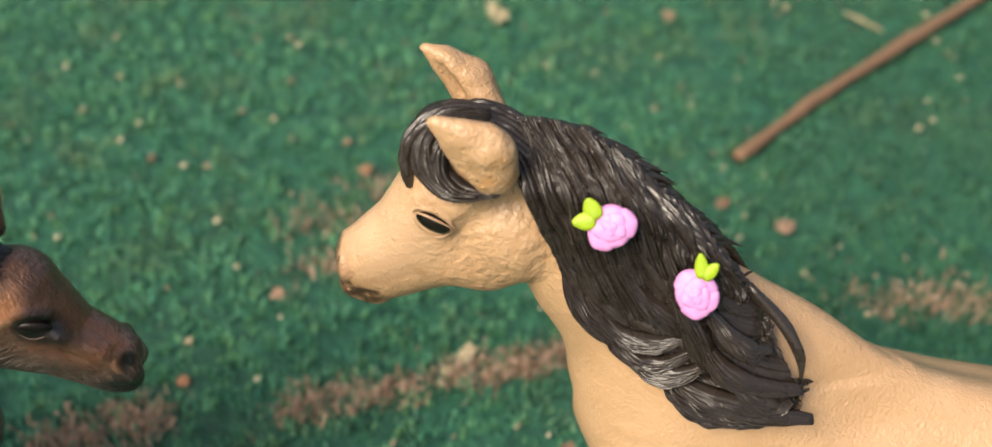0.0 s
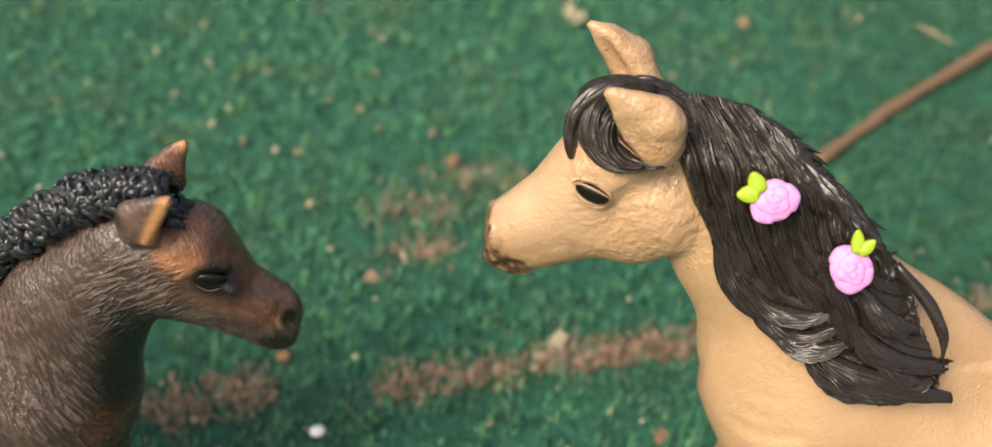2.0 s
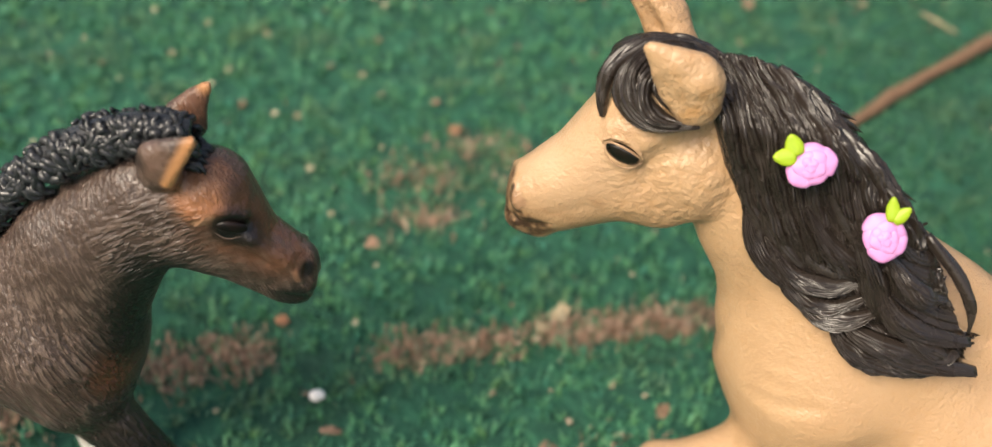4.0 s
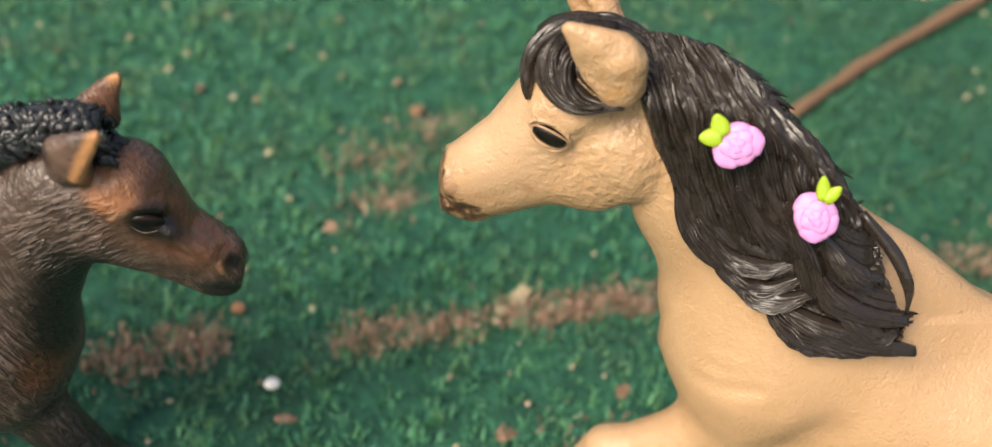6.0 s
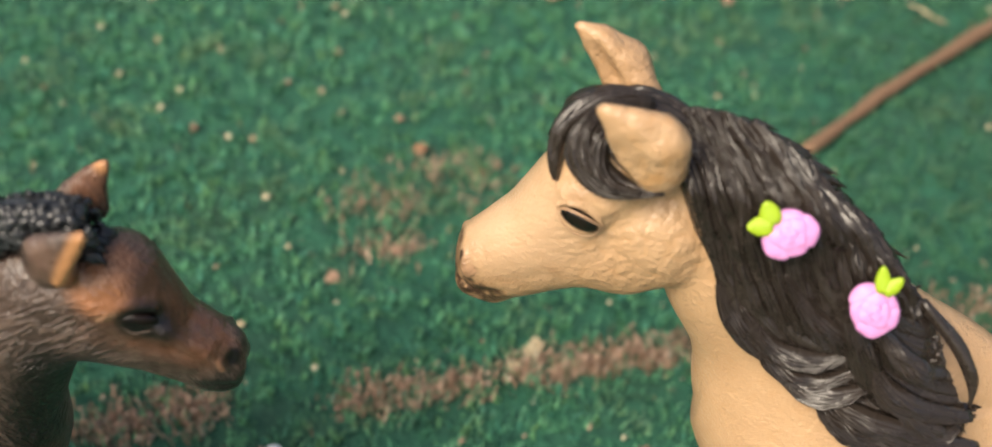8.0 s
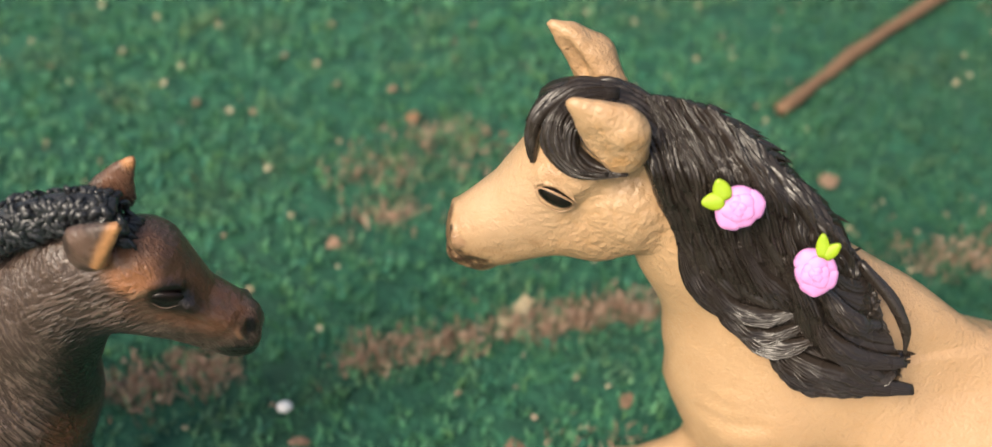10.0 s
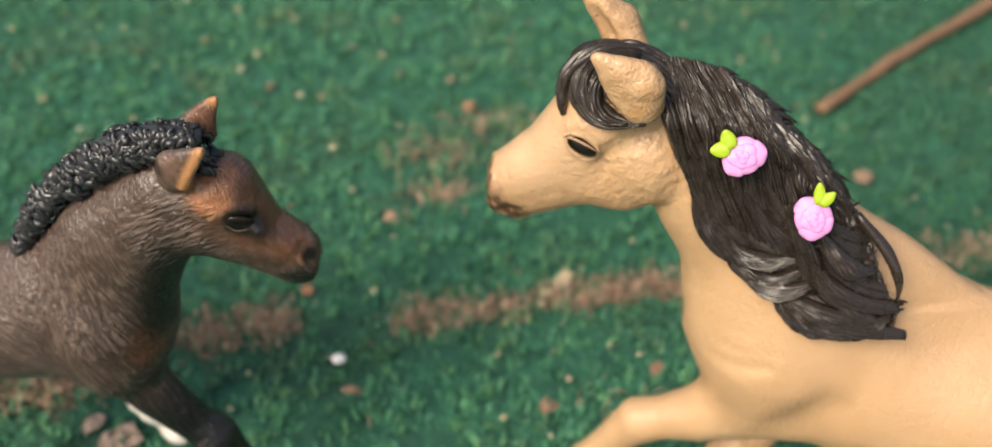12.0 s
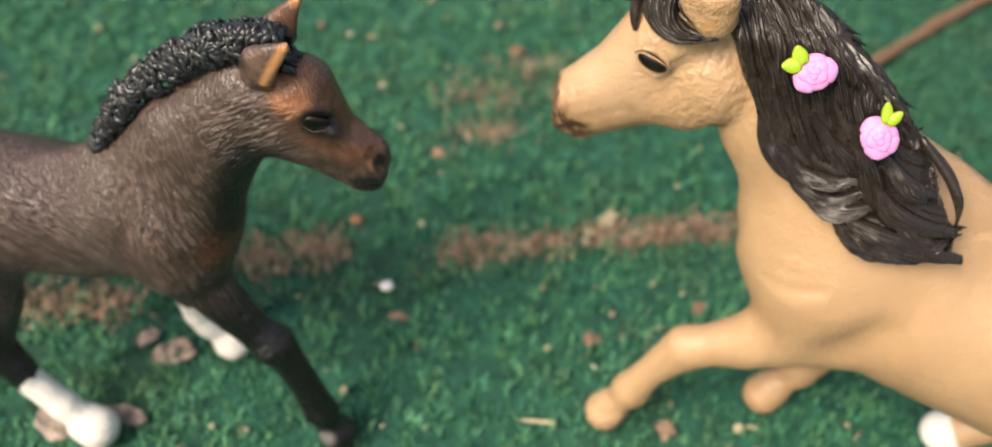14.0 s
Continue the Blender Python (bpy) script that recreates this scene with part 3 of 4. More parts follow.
    add(1.5, 1.0, (75, -12.5, 7, 3.8), (73, -12.6, 4.4, 4.5))
    # ears, with their hollows turned forward
    add(2.4, 0.72, (-39.6, -6.9, 103.6, 3.0), (-40.4, -7.6, 107.2, 3.4), (-43.6, -8.3, 109.4, 2.1), (-46.9, -8.8, 111.3, 0.8))
    add(1.2, 0.72, (-46.0, -8.6, 111.0, 0.8), (-40.8, -7.6, 109.6, 1.7), (-38.9, -7.2, 106.6, 1.7))
    add(1.0, 0.72, (-46.6, -8.7, 110.9, 0.8), (-44.8, -8.3, 107.8, 1.5), (-43.0, -7.9, 105.0, 1.8), (-40.2, -7.6, 103.4, 2.8))
    far = [(-39.7, -6.6, 103.0, 3.2), (-41.0, -7.4, 106.2, 3.4), (-44.0, -8.3, 109.0, 2.2), (-46.6, -8.8, 111.0, 0.8)]
    add(2.4, 0.8, *[(x - 2.1, y, z, r) for x, y, z, r in both(far)[1]])
    add(1.4, 0.8, (-49.6, 5.5, 110.4, 0.8), (-46.6, 5.3, 107.8, 1.6), (-44.4, 5.2, 105.4, 2.2), (-43.0, 4.8, 103.2, 2.6))
    for hollow in both([(-45.2, -5.9, 105.6, 1.5), (-47.0, -7.6, 109.2, 0.7)]):
        cut(0.5, 1.0, *hollow)
    # brows, cheekbones, nostrils, lips
    for brow in both([(-50.0, -6.6, 96.4, 0.3), (-47.6, -7.1, 97.0, 0.4), (-44.4, -7.2, 95.8, 0.4)]):
        add(1.6, 1.0, *brow)
    for lid in both([(-50.2, -7.4, 93.4, 0.26), (-48.6, -7.9, 92.3, 0.34), (-46.6, -8.0, 91.9, 0.34), (-44.9, -7.8, 92.6, 0.28)]):
        add(0.5, 1.0, *lid)
    for lid in both([(-50.5, -7.3, 94.8, 0.28), (-48.9, -7.9, 96.1, 0.3), (-46.7, -8.1, 95.6, 0.3), (-44.4, -7.9, 93.3, 0.26)]):
        add(0.4, 1.0, *lid)
    for crease in both([(-50.3, -7.6, 96.6, 0.15), (-48.2, -8.3, 97.0, 0.3), (-45.6, -8.5, 96.0, 0.2)]):
        cut(0.6, 1.0, *crease)
    for bone in both([(-46, -6.7, 90.0, 0.8), (-52.5, -6.0, 84.8, 0.7)]):
        add(1.8, 1.0, *bone)
    for side in both([(-45.5, -3.6, 85.2, 4.8), (-50.5, -3.8, 82.4, 4.2), (-55.0, -4.4, 79.2, 3.4)]):
        add(2.5, 0.9, *side)
    for rim in both([(-61.2, -6.9, 82.6, 0.7), (-60.8, -7.4, 81.2, 1.0), (-60.6, -7.4, 79.9, 0.8)]):
        add(0.6, 1.0, *rim)
    for hole in both([(-62.2, -7.0, 82.6, 0.4), (-62.5, -7.1, 81.2, 0.6), (-62.2, -7.3, 79.8, 0.45)]):
        cut(0.4, 1.0, *hole)
    for fold in both([(-55.6, -8.1, 80.6, 0.15), (-53.0, -8.2, 81.6, 0.25), (-50.6, -8.3, 83.4, 0.15)]):
        cut(0.6, 1.0, *fold)
    for fold in both([(-53.4, -8.0, 79.6, 0.15), (-50.4, -8.0, 80.4, 0.2), (-47.6, -8.0, 80.6, 0.15)]):
        cut(0.6, 1.0, *fold)
    cut(0.6, 1.0, (-63.5, -5.3, 76.9, 0.45), (-59.2, -7.2, 76.2, 0.45), (-55.6, -7.0, 77.6, 0.35))
    verts, faces = sculpt(s, 0.5)
    mesh_object("body", verts, faces, BUCKSKIN, mare, "buckskin painted body with dark muzzle")


build_mare()
for eye in both([(-47.5, -7.9, 93.8, 1)]):
    x, y, z, _ = eye[0]
    ellipsoid("eye", (x, y, z), (2.5, 0.85, 1.6), EYE_BLACK, mare, (10, 9, -12), "glossy black eye")
for side in (0, 1):
    for label, thick, path in (("tan upper eyelid", 0.17, ((-50.4, -7.7, 94.5), (-49.2, -8.3, 95.5), (-47.4, -8.7, 95.4), (-45.8, -8.6, 94.6), (-44.6, -8.1, 93.3))),
                               ("tan lower eyelid", 0.10, ((-50.3, -7.7, 94.0), (-49.2, -8.2, 92.7), (-47.4, -8.5, 92.0), (-45.8, -8.4, 92.2), (-44.7, -8.1, 93.2)))):
        lid = Tubes()
        lid.add(smooth_path([mare_far(*q) for q in path] if side else path, 14), lambda g: thick * (0.35 + 0.65 * math.sin(math.pi * g)), 8)
        lid.make("eyelid", LID_TAN, mare, label)


def family(front, middle, back, s):
    """Control points between three guiding locks: s from 0 (front) to 1 (back)."""
    a, b, c = (2 * s - 1) * (s - 1), 4 * s * (1 - s), s * (2 * s - 1)
    return [a * np.array(p) + b * np.array(q) + c * np.array(r) for p, q, r in zip(front, middle, back)]


def lock_radius(thick):
    return lambda t: thick * (0.55 + 0.45 * math.sin(math.pi * min(1, t * 1.3 + 0.15))) * (1 - max(0, t - 0.72) / 0.28 * 0.75)


def tip_radius(thick):
    return lambda t: thick * (0.6 + 0.4 * math.sin(math.pi * min(1, t + 0.2))) * (1 - 0.84 * max(0, (t - 0.6) / 0.4))


MANE_FRONT = ((-40.3, 0.3, 106.0), (-36.3, -6.5, 100.8), (-29.7, -8.0, 88.6), (-18.8, -10.6, 77.4), (-4.2, -13.2, 71.5))
MANE_MIDDLE = ((-27.9, 0.0, 105.4), (-20.6, -7.0, 101.2), (-15.7, -8.6, 93.6), (-10.4, -11.0, 82.7), (3.6, -12.4, 72.6))
MANE_BACK = ((-10.5, 0.0, 91.0), (-7.0, -2.9, 88.6), (-3.4, -5.0, 85.0), (-0.8, -7.8, 82.0), (3.2, -10.8, 76.8))
# the waved locks: four places along each, its half width, its strands
WAVES = (
    (((-30.3, -7.4, 89.7), (-27.9, -8.4, 84.9), (-23.8, -9.8, 81.4), (-18.9, -10.8, 78.9)), 1.7, 5),
    (((-22.8, -8.6, 92.6), (-18.9, -9.6, 88.4), (-15.2, -10.4, 85.8), (-12.9, -10.8, 83.8)), 1.8, 6),
    (((-16.8, -9.0, 91.7), (-13.4, -10.2, 87.1), (-10.7, -11.4, 82.6), (-9.0, -12.2, 78.7)), 1.9, 6),
    (((-11.1, -9.4, 88.7), (-8.0, -10.8, 86.0), (-4.8, -11.4, 84.3), (-2.2, -10.6, 84.1)), 1.7, 5),
    (((-26.4, -9.0, 86.0), (-21.8, -10.4, 82.2), (-17.0, -11.2, 82.0), (-12.7, -11.0, 84.4)), 1.6, 5),
    (((-11.5, -10.6, 85.0), (-8.5, -12.0, 81.3), (-4.1, -12.6, 79.1), (3.1, -11.8, 78.3)), 1.9, 7),
    (((-24.5, -9.8, 82.8), (-20.4, -11.0, 79.3), (-15.8, -11.9, 78.8), (-11.4, -11.8, 82.4)), 1.7, 6),
    (((-7.5, -12.0, 79.7), (-3.7, -12.9, 77.4), (-0.1, -12.9, 75.9), (1.9, -12.4, 76.6)), 1.7, 5),
    (((-21.5, -10.4, 79.9), (-17.3, -11.8, 77.3), (-13.3, -12.6, 78.0), (-10.0, -12.5, 80.2)), 1.7, 6),
    (((-14.1, -12.0, 77.1), (-8.9, -13.3, 76.0), (-2.7, -13.6, 75.0), (5.4, -13.0, 74.2)), 2.0, 8),
    (((-15.2, -11.8, 76.4), (-11.7, -13.0, 73.7), (-7.3, -13.6, 72.3), (-0.6, -13.6, 72.2)), 1.8, 7),
    (((-9.6, -13.4, 74.0), (-6.0, -13.8, 73.0), (-2.6, -13.8, 72.6), (1.4, -13.4, 73.2)), 1.2, 4),
)


def wave_shape(g):
    """The width of a waved lock along its length."""
    return math.sin(math.pi * min(1.0, 0.04 + 0.66 * g)) * (1 - max(0, g - 0.6) / 0.4 * 0.72)


def sculpted_lock(t, one, two, strands, thick, seed, away=(0, -1, 0.2), rows=26):
    """A moulded lock of hair between two edges that meet at its tip: a swelling ribbon grooved into strands."""
    one, two = smooth_path(one, rows), smooth_path(two, rows)
    away, n = np.array(away, dtype=float), 6 * strands
    first, ring = len(t.verts), 2 * n
    for i in range(rows + 1):
        g = i / rows
        mid, half = (one[i] + two[i]) / 2, (two[i] - one[i]) / 2
        a, b = max(i - 1, 0), min(i + 1, rows)
        out = np.cross(half, one[b] + two[b] - one[a] - two[a])
        size = np.linalg.norm(out)
        out = out / size if size > 1e-6 else away / np.linalg.norm(away)
        out = -out if out @ away < 0 else out
        swell = thick * (0.35 + 0.65 * math.sin(math.pi * min(1, 0.15 + 0.75 * g)))
        for k in range(n + 1):
            c = 2 * k / n - 1
            w = (c + 1) / 2 * strands + 0.35 * noise.noise((c * 2.0, g * 3.0, seed * 1.7))
            e = (w - math.floor(w)) * 2 - 1
            gain = 0.7 + 1.0 * noise.noise((math.floor(w) * 3.1, g * 7.0, seed * 2.3))
            high = swell * math.sqrt(max(0.0, 1 - c * c)) + min(0.75, 0.7 * swell) * gain * math.sqrt(1 - 0.97 * e * e) * (1 - abs(c) ** 6)
            high += 0.07 * noise.noise((c * 10, g * 16, seed * 3.3))
            t.verts.append(Vector(mid + half * c + out * high) * MM)
        for k in range(n - 1, 0, -1):
            t.verts.append(Vector(mid + half * (2 * k / n - 1) - out * 0.5 * swell) * MM)
    for i in range(rows):
        for k in range(ring):
            a, b = first + i * ring + k, first + i * ring + (k + 1) % ring
            t.faces.append((a, a + ring, b + ring, b))
    t.faces.append(tuple(first + k for k in range(ring)))
    t.faces.append(tuple(first + rows * ring + k for k in reversed(range(ring))))


def mane_grid(rows, cols):
    """Places on the outer face of the mane: rows from root to tip, columns from its front edge to its back edge."""
    grid = np.zeros((rows + 1, cols + 1, 3))
    for j in range(cols + 1):
        pts = family(MANE_FRONT, MANE_MIDDLE, MANE_BACK, -0.02 + 1.04 * j / cols)
        grid[:, j] = smooth_path(pts, rows)
    return grid


def build_mane():
    rng = random.Random(5)
    t = Tubes()
    rows, cols = 230, 620
    grid = mane_grid(rows, cols)
    across = np.gradient(grid, axis=1)
    u, q = np.arange(cols + 1) / cols, np.arange(rows + 1) / rows
    # ragged front and back edges
    edge = np.array([noise.noise((v * 26, 0.5, 3.0)) + 0.7 * noise.noise((v * 60, 2.5, 3.0)) for v in q])
    grid += across * cols * (0.016 * edge[:, None] * ((1 - u) ** 24 + u ** 24)[None, :])[:, :, None]
    down, across = np.gradient(grid, axis=0), np.gradient(grid, axis=1)
    out = np.cross(across, down)
    out /= np.maximum(np.linalg.norm(out, axis=2), 1e-9)[:, :, None]
    out *= np.where(out[:, :, 1:2] - 0.6 * out[:, :, 2:3] > 0, -1, 1)
    # the moulded outer face: locks, each grooved into strands
    high = np.zeros((rows + 1, cols + 1))
    for i in range(rows + 1):
        v = q[i]
        for j in range(cols + 1):
            w = u[j] + 0.045 * noise.noise((u[j] * 4, v * 3.2, 1.0)) + 0.020 * noise.noise((u[j] * 11, v * 8, 4.0))
            a = w * 15
            lock = math.floor(a)
            c = (a - lock) * 2 - 1
            swell = 0.75 + 0.85 * noise.noise((lock * 7.3, v * 6, 2.0))
            b = w * 60 + 1.1 * noise.noise((lock * 3.7, v * 5, 8.0))
            e = (b - math.floor(b)) * 2 - 1
            fine = 0.75 + 1.1 * noise.noise((math.floor(b) * 5.1, v * 13, 6.0))
            h = b * 2.3 + 0.4 * noise.noise((u[j] * 20, v * 9, 5.0))
            h = (h - math.floor(h)) * 2 - 1
            high[i, j] = 1.3 * swell * math.sqrt(max(0.0, 1 - 0.97 * c * c)) + (0.60 * fine + 0.30 * noise.noise((math.floor(b) * 9.7, v * 24, 3.0))) * math.sqrt(1 - 0.97 * e * e) + 0.14 * math.sqrt(1 - 0.97 * h * h) + 0.10 * noise.noise((w * 60, v * 30, 7.0))
    # broad waved locks that rise out of the lower mane
    waves = list(WAVES)
    for path, width, count in WAVES[:7]:
        move = np.array((rng.uniform(0.4, 2.4), 0, rng.uniform(0.6, 2.8)))
        waves.insert(0, (tuple(np.array(p) + move for p in path), width * 0.8, count))
    for path, width, count in waves:
        curve = np.array(smooth_path(path, 20))[:, (0, 2)]
        near, best, side = np.full(high.shape, 1e9), np.zeros(high.shape), np.zeros(high.shape)
        spot = grid[:, :, (0, 2)]
        for k in range(20):
            a, way = curve[k], curve[k + 1] - curve[k]
            h = np.clip(((spot - a) @ way) / (way @ way), 0, 1)
            off = spot - a - h[:, :, None] * way
            d = np.linalg.norm(off, axis=2)
            closer = d < near
            near = np.where(closer, d, near)
            best = np.where(closer, (k + h) / 20, best)
            side = np.where(closer, np.sign(off[:, :, 0] * way[1] - off[:, :, 1] * way[0]) * d, side)
        half = width * np.interp(best, np.linspace(0, 1, 41), [wave_shape(g / 40) for g in range(41)])
        c = side / np.maximum(half, 1e-3)
        phase = rng.uniform(0, 9)
        b = c * count * 0.5 + 0.5 + 0.25 * np.sin(best * 7 + phase)
        e = (b - np.floor(b)) * 2 - 1
        rise = 0.55 + 0.62 * half * np.sqrt(np.clip(1 - c * c, 0, 1)) + 0.20 * np.sqrt(1 - 0.96 * e * e)
        high = np.where(np.abs(c) < 1, np.maximum(high * 0.75, rise), high)
    # a full under-layer
    for i in range(44):
        j = int((i + 0.5) / 44 * cols)
        t.add(list(grid[:-20:10, j] - 2.0 * out[:-20:10, j]), lock_radius(1.25), 6, 0.8)
    rim = np.minimum(u, 1 - u)
    drop = (np.clip(1 - rim / 0.025, 0, 1) ** 2 * 1.6)[None, :] + (np.clip((q - 0.955) / 0.045, 0, 1) ** 2 * 1.8)[:, None]
    skin = grid + out * (high - 0.95 - 0.55 * (1 - q[:, None]) ** 2 - drop)[:, :, None]
    first = len(t.verts)
    t.verts += [Vector(p) * MM for p in skin.reshape(-1, 3)]
    step = cols + 1
    t.faces += [(first + i * step + j, first + (i + 1) * step + j, first + (i + 1) * step + j + 1, first + i * step + j + 1) for i in range(rows) for j in range(cols)]
    # broad moulded locks over the lower mane, the last of them ending in loose tips
    for number, (path, width, count) in enumerate(WAVES):
        curve = smooth_path([np.array(p) for p in path], 12)
        edges = ([], [])
        for k, p in enumerate(curve):
            way = curve[min(k + 1, 12)] - curve[max(k - 1, 0)]
            side = np.array((-way[2], 0, way[0]))
            side *= 1.05 * width * max(0.06, wave_shape(k / 12)) / np.linalg.norm(side)
            sink = np.array((0, 0.9 - 1.1 * math.sin(math.pi * min(1, 0.1 + 0.8 * k / 12)), 0))
            edges[0].append(p + side + sink)
            edges[1].append(p - side + sink)
        sculpted_lock(t, edges[0], edges[1], round(1.5 * count), 0.62 * width, 10 + number, (0, -1, 0.3))
    # a thin lock that stands off at the withers
    for i in range(6):
        pts = [np.array(p) + np.array((rng.uniform(-0.3, 0.3), rng.uniform(-0.2, 0.2), rng.uniform(-0.3, 0.3))) for p in ((-6.4, -4.9, 89.2), (-1.0, -7.2, 85.8), (1.9, -9.2, 82.2), (3.0, -10.5, 78.8))]
        t.add(smooth_path(pts, 14), tip_radius(0.75), 6, 0.9)
    # ragged tufts along the back of the crest
    for i in range(20):
        s = 0.42 + 0.6 * (i + rng.random()) / 20
        p = family(MANE_FRONT, MANE_MIDDLE, MANE_BACK, s)[0] + np.array((-1.0, rng.uniform(0.2, 2.2), -0.2))
        way = np.array((0.86 + rng.uniform(-0.06, 0.08), rng.uniform(0.1, 0.4), -0.58 + rng.uniform(-0.10, 0.12)))
        long = rng.uniform(3.2, 5.2)
        t.add(smooth_path([p, p + way * long * 0.5, p + way * long + np.array((0, 0, rng.uniform(-0.3, 0.5)))], 8), tip_radius(rng.uniform(0.4, 0.75)), 6, 0.7, (0, 0.5, 1))
    # hair that falls over the far side of the crest
    for i in range(40):
        s = (i + rng.random()) / 40
        p = family(MANE_FRONT, MANE_MIDDLE, MANE_BACK, s)[0]
        fall = rng.uniform(0.8, 1.15)
        pts = [p, p + np.array((2, 2.2, -1.8)) * fall, p + np.array((5.0, 3.6, -6.5)) * fall, p + np.array((8.5, 4.4, -11.5)) * fall]
        t.add([c + np.array((-0.3, 0, -0.9)) for c in smooth_path(pts, 10)], lock_radius(rng.uniform(0.6, 0.9)), 6, 0.8, (0, 1, 0))
    t.make("mane", HAIR, mare, "long black grooved mane")


build_mane()

LOCK_FRONT = ((-40.2, 0.3, 106.0), (-46.4, 0.0, 106.6), (-51.0, -2.1, 103.6), (-52.6, -3.6, 100.0), (-51.8, -4.9, 96.9))
LOCK_MIDDLE = ((-40.2, -0.5, 106.0), (-45.6, -2.9, 106.4), (-49.4, -5.6, 103.4), (-46.4, -7.8, 98.8), (-39.4, -8.8, 100.9))
LOCK_BACK = ((-40.0, -1.2, 105.8), (-43.7, -3.6, 105.8), (-46.6, -6.2, 104.0), (-45.0, -7.9, 100.2), (-39.0, -8.8, 101.2))


def build_forelock():
    rng = random.Random(9)
    t = Tubes()
    # the small lock at the front, hanging to a point
    sculpted_lock(t, ((-42.0, 1.6, 106.6), (-47.2, 1.0, 106.6), (-51.0, -1.2, 104.6), (-52.6, -3.2, 102.0), (-52.4, -4.6, 99.4), (-51.4, -5.3, 97.3)),
                  ((-42.0, -0.4, 106.8), (-46.6, -1.6, 106.8), (-49.6, -3.6, 105.0), (-50.9, -4.6, 102.2), (-50.9, -5.1, 99.6), (-50.8, -5.6, 97.4)), 4, 0.75, 1, (-0.7, -0.6, 0.4))
    # the broad lock that sweeps down and back below the ear
    sculpted_lock(t, ((-42.0, 0.2, 106.8), (-47.0, -1.4, 106.6), (-50.0, -4.4, 104.6), (-50.6, -6.0, 102.0), (-49.2, -7.0, 99.9), (-46.6, -7.9, 98.6), (-43.2, -8.6, 98.9), (-38.7, -8.9, 101.2)),
                  ((-41.6, -1.2, 106.6), (-45.2, -3.0, 106.5), (-46.9, -5.2, 105.2), (-46.6, -6.3, 104.0), (-45.5, -6.9, 102.9), (-44.0, -7.4, 102.0), (-42.2, -7.8, 101.3), (-38.9, -8.7, 101.6)), 8, 1.0, 2, (-0.4, -0.8, 0.4))
    sculpted_lock(t, ((-42.6, -1.2, 106.4), (-46.0, -3.8, 105.9), (-47.8, -6.1, 103.8), (-47.0, -7.6, 101.2), (-44.6, -8.6, 99.9), (-41.2, -9.0, 100.4)),
                  ((-42.0, -1.8, 106.0), (-44.4, -4.2, 105.6), (-45.6, -6.2, 104.2), (-45.2, -7.2, 102.4), (-43.6, -8.0, 101.2), (-41.0, -8.6, 100.9)), 4, 1.25, 3, (-0.4, -0.8, 0.4))
    # the dark hair behind it, in front of the ear
    sculpted_lock(t, ((-41.0, -1.0, 106.4), (-44.6, -3.8, 105.8), (-46.0, -5.8, 104.4), (-44.6, -6.8, 102.6), (-42.4, -7.4, 101.6)),
                  ((-40.6, -2.0, 105.8), (-42.4, -4.6, 105.0), (-43.2, -6.0, 103.8), (-42.6, -6.6, 102.4), (-41.8, -7.0, 101.4)), 5, 0.7, 4, (-0.4, -0.8, 0.4))
    # hair over the poll, between the ears
    sculpted_lock(t, ((-47.6, 2.0, 106.0), (-43.6, 2.6, 106.6), (-39.6, 2.8, 106.0), (-35.6, 2.0, 104.2)), ((-47.0, -1.4, 106.4), (-43.4, -2.6, 106.0), (-39.6, -3.0, 105.0), (-35.2, -4.0, 103.0)), 7, 0.8, 5, (0, -0.3, 1))
    # the far side of the forelock
    for i in range(14):
        s = (i + rng.random()) / 14
        pts = family(LOCK_FRONT, LOCK_MIDDLE, LOCK_BACK, s * 0.6)
        pts = [np.array(mare_far(*p)) for p in pts]
        t.add(smooth_path(pts, 14), tip_radius(rng.uniform(0.8, 1.1)), 6, 0.75, (-0.5, 0.8, 0.4))
    t.make("forelock", HAIR, mare, "black forelock swept to the side")


build_forelock()


def petal_mesh(width, length, thick, curl):
    """A cupped petal that leans outward from its foot."""
    verts, faces = [], []
    nu, nv = 8, 6
    for top in (1, 0):
        for j in range(nv + 1):
            v = j / nv
            for i in range(nu + 1):
                u = i / nu * 2 - 1
                w = width * math.sin(math.pi * (0.22 + 0.62 * v)) ** 0.8
                x = u * w
                y = v * length * (1 - 0.16 * u * u)
                z = curl * (v ** 2) + 0.5 * thick * math.cos(u * 1.4) - (0 if top else thick) - 0.10 * width * u * u
                verts.append((x * MM, y * MM, z * MM))
    w, n = nu + 1, (nu + 1) * (nv + 1)
    for j in range(nv):
        for i in range(nu):
            a = j * w + i
            faces.append((a, a + 1, a + 1 + w, a + w))
            faces.append((n + a, n + a + w, n + a + 1 + w, n + a + 1))
    rim = [i for i in range(w)] + [j * w + nu for j in range(1, nv + 1)] + [nv * w + i for i in range(nu - 1, -1, -1)] + [j * w for j in range(nv - 1, 0, -1)]
    for a, b in zip(rim, rim[1:] + rim[:1]):
        faces.append((b, a, n + a, n + b))
    return verts, faces


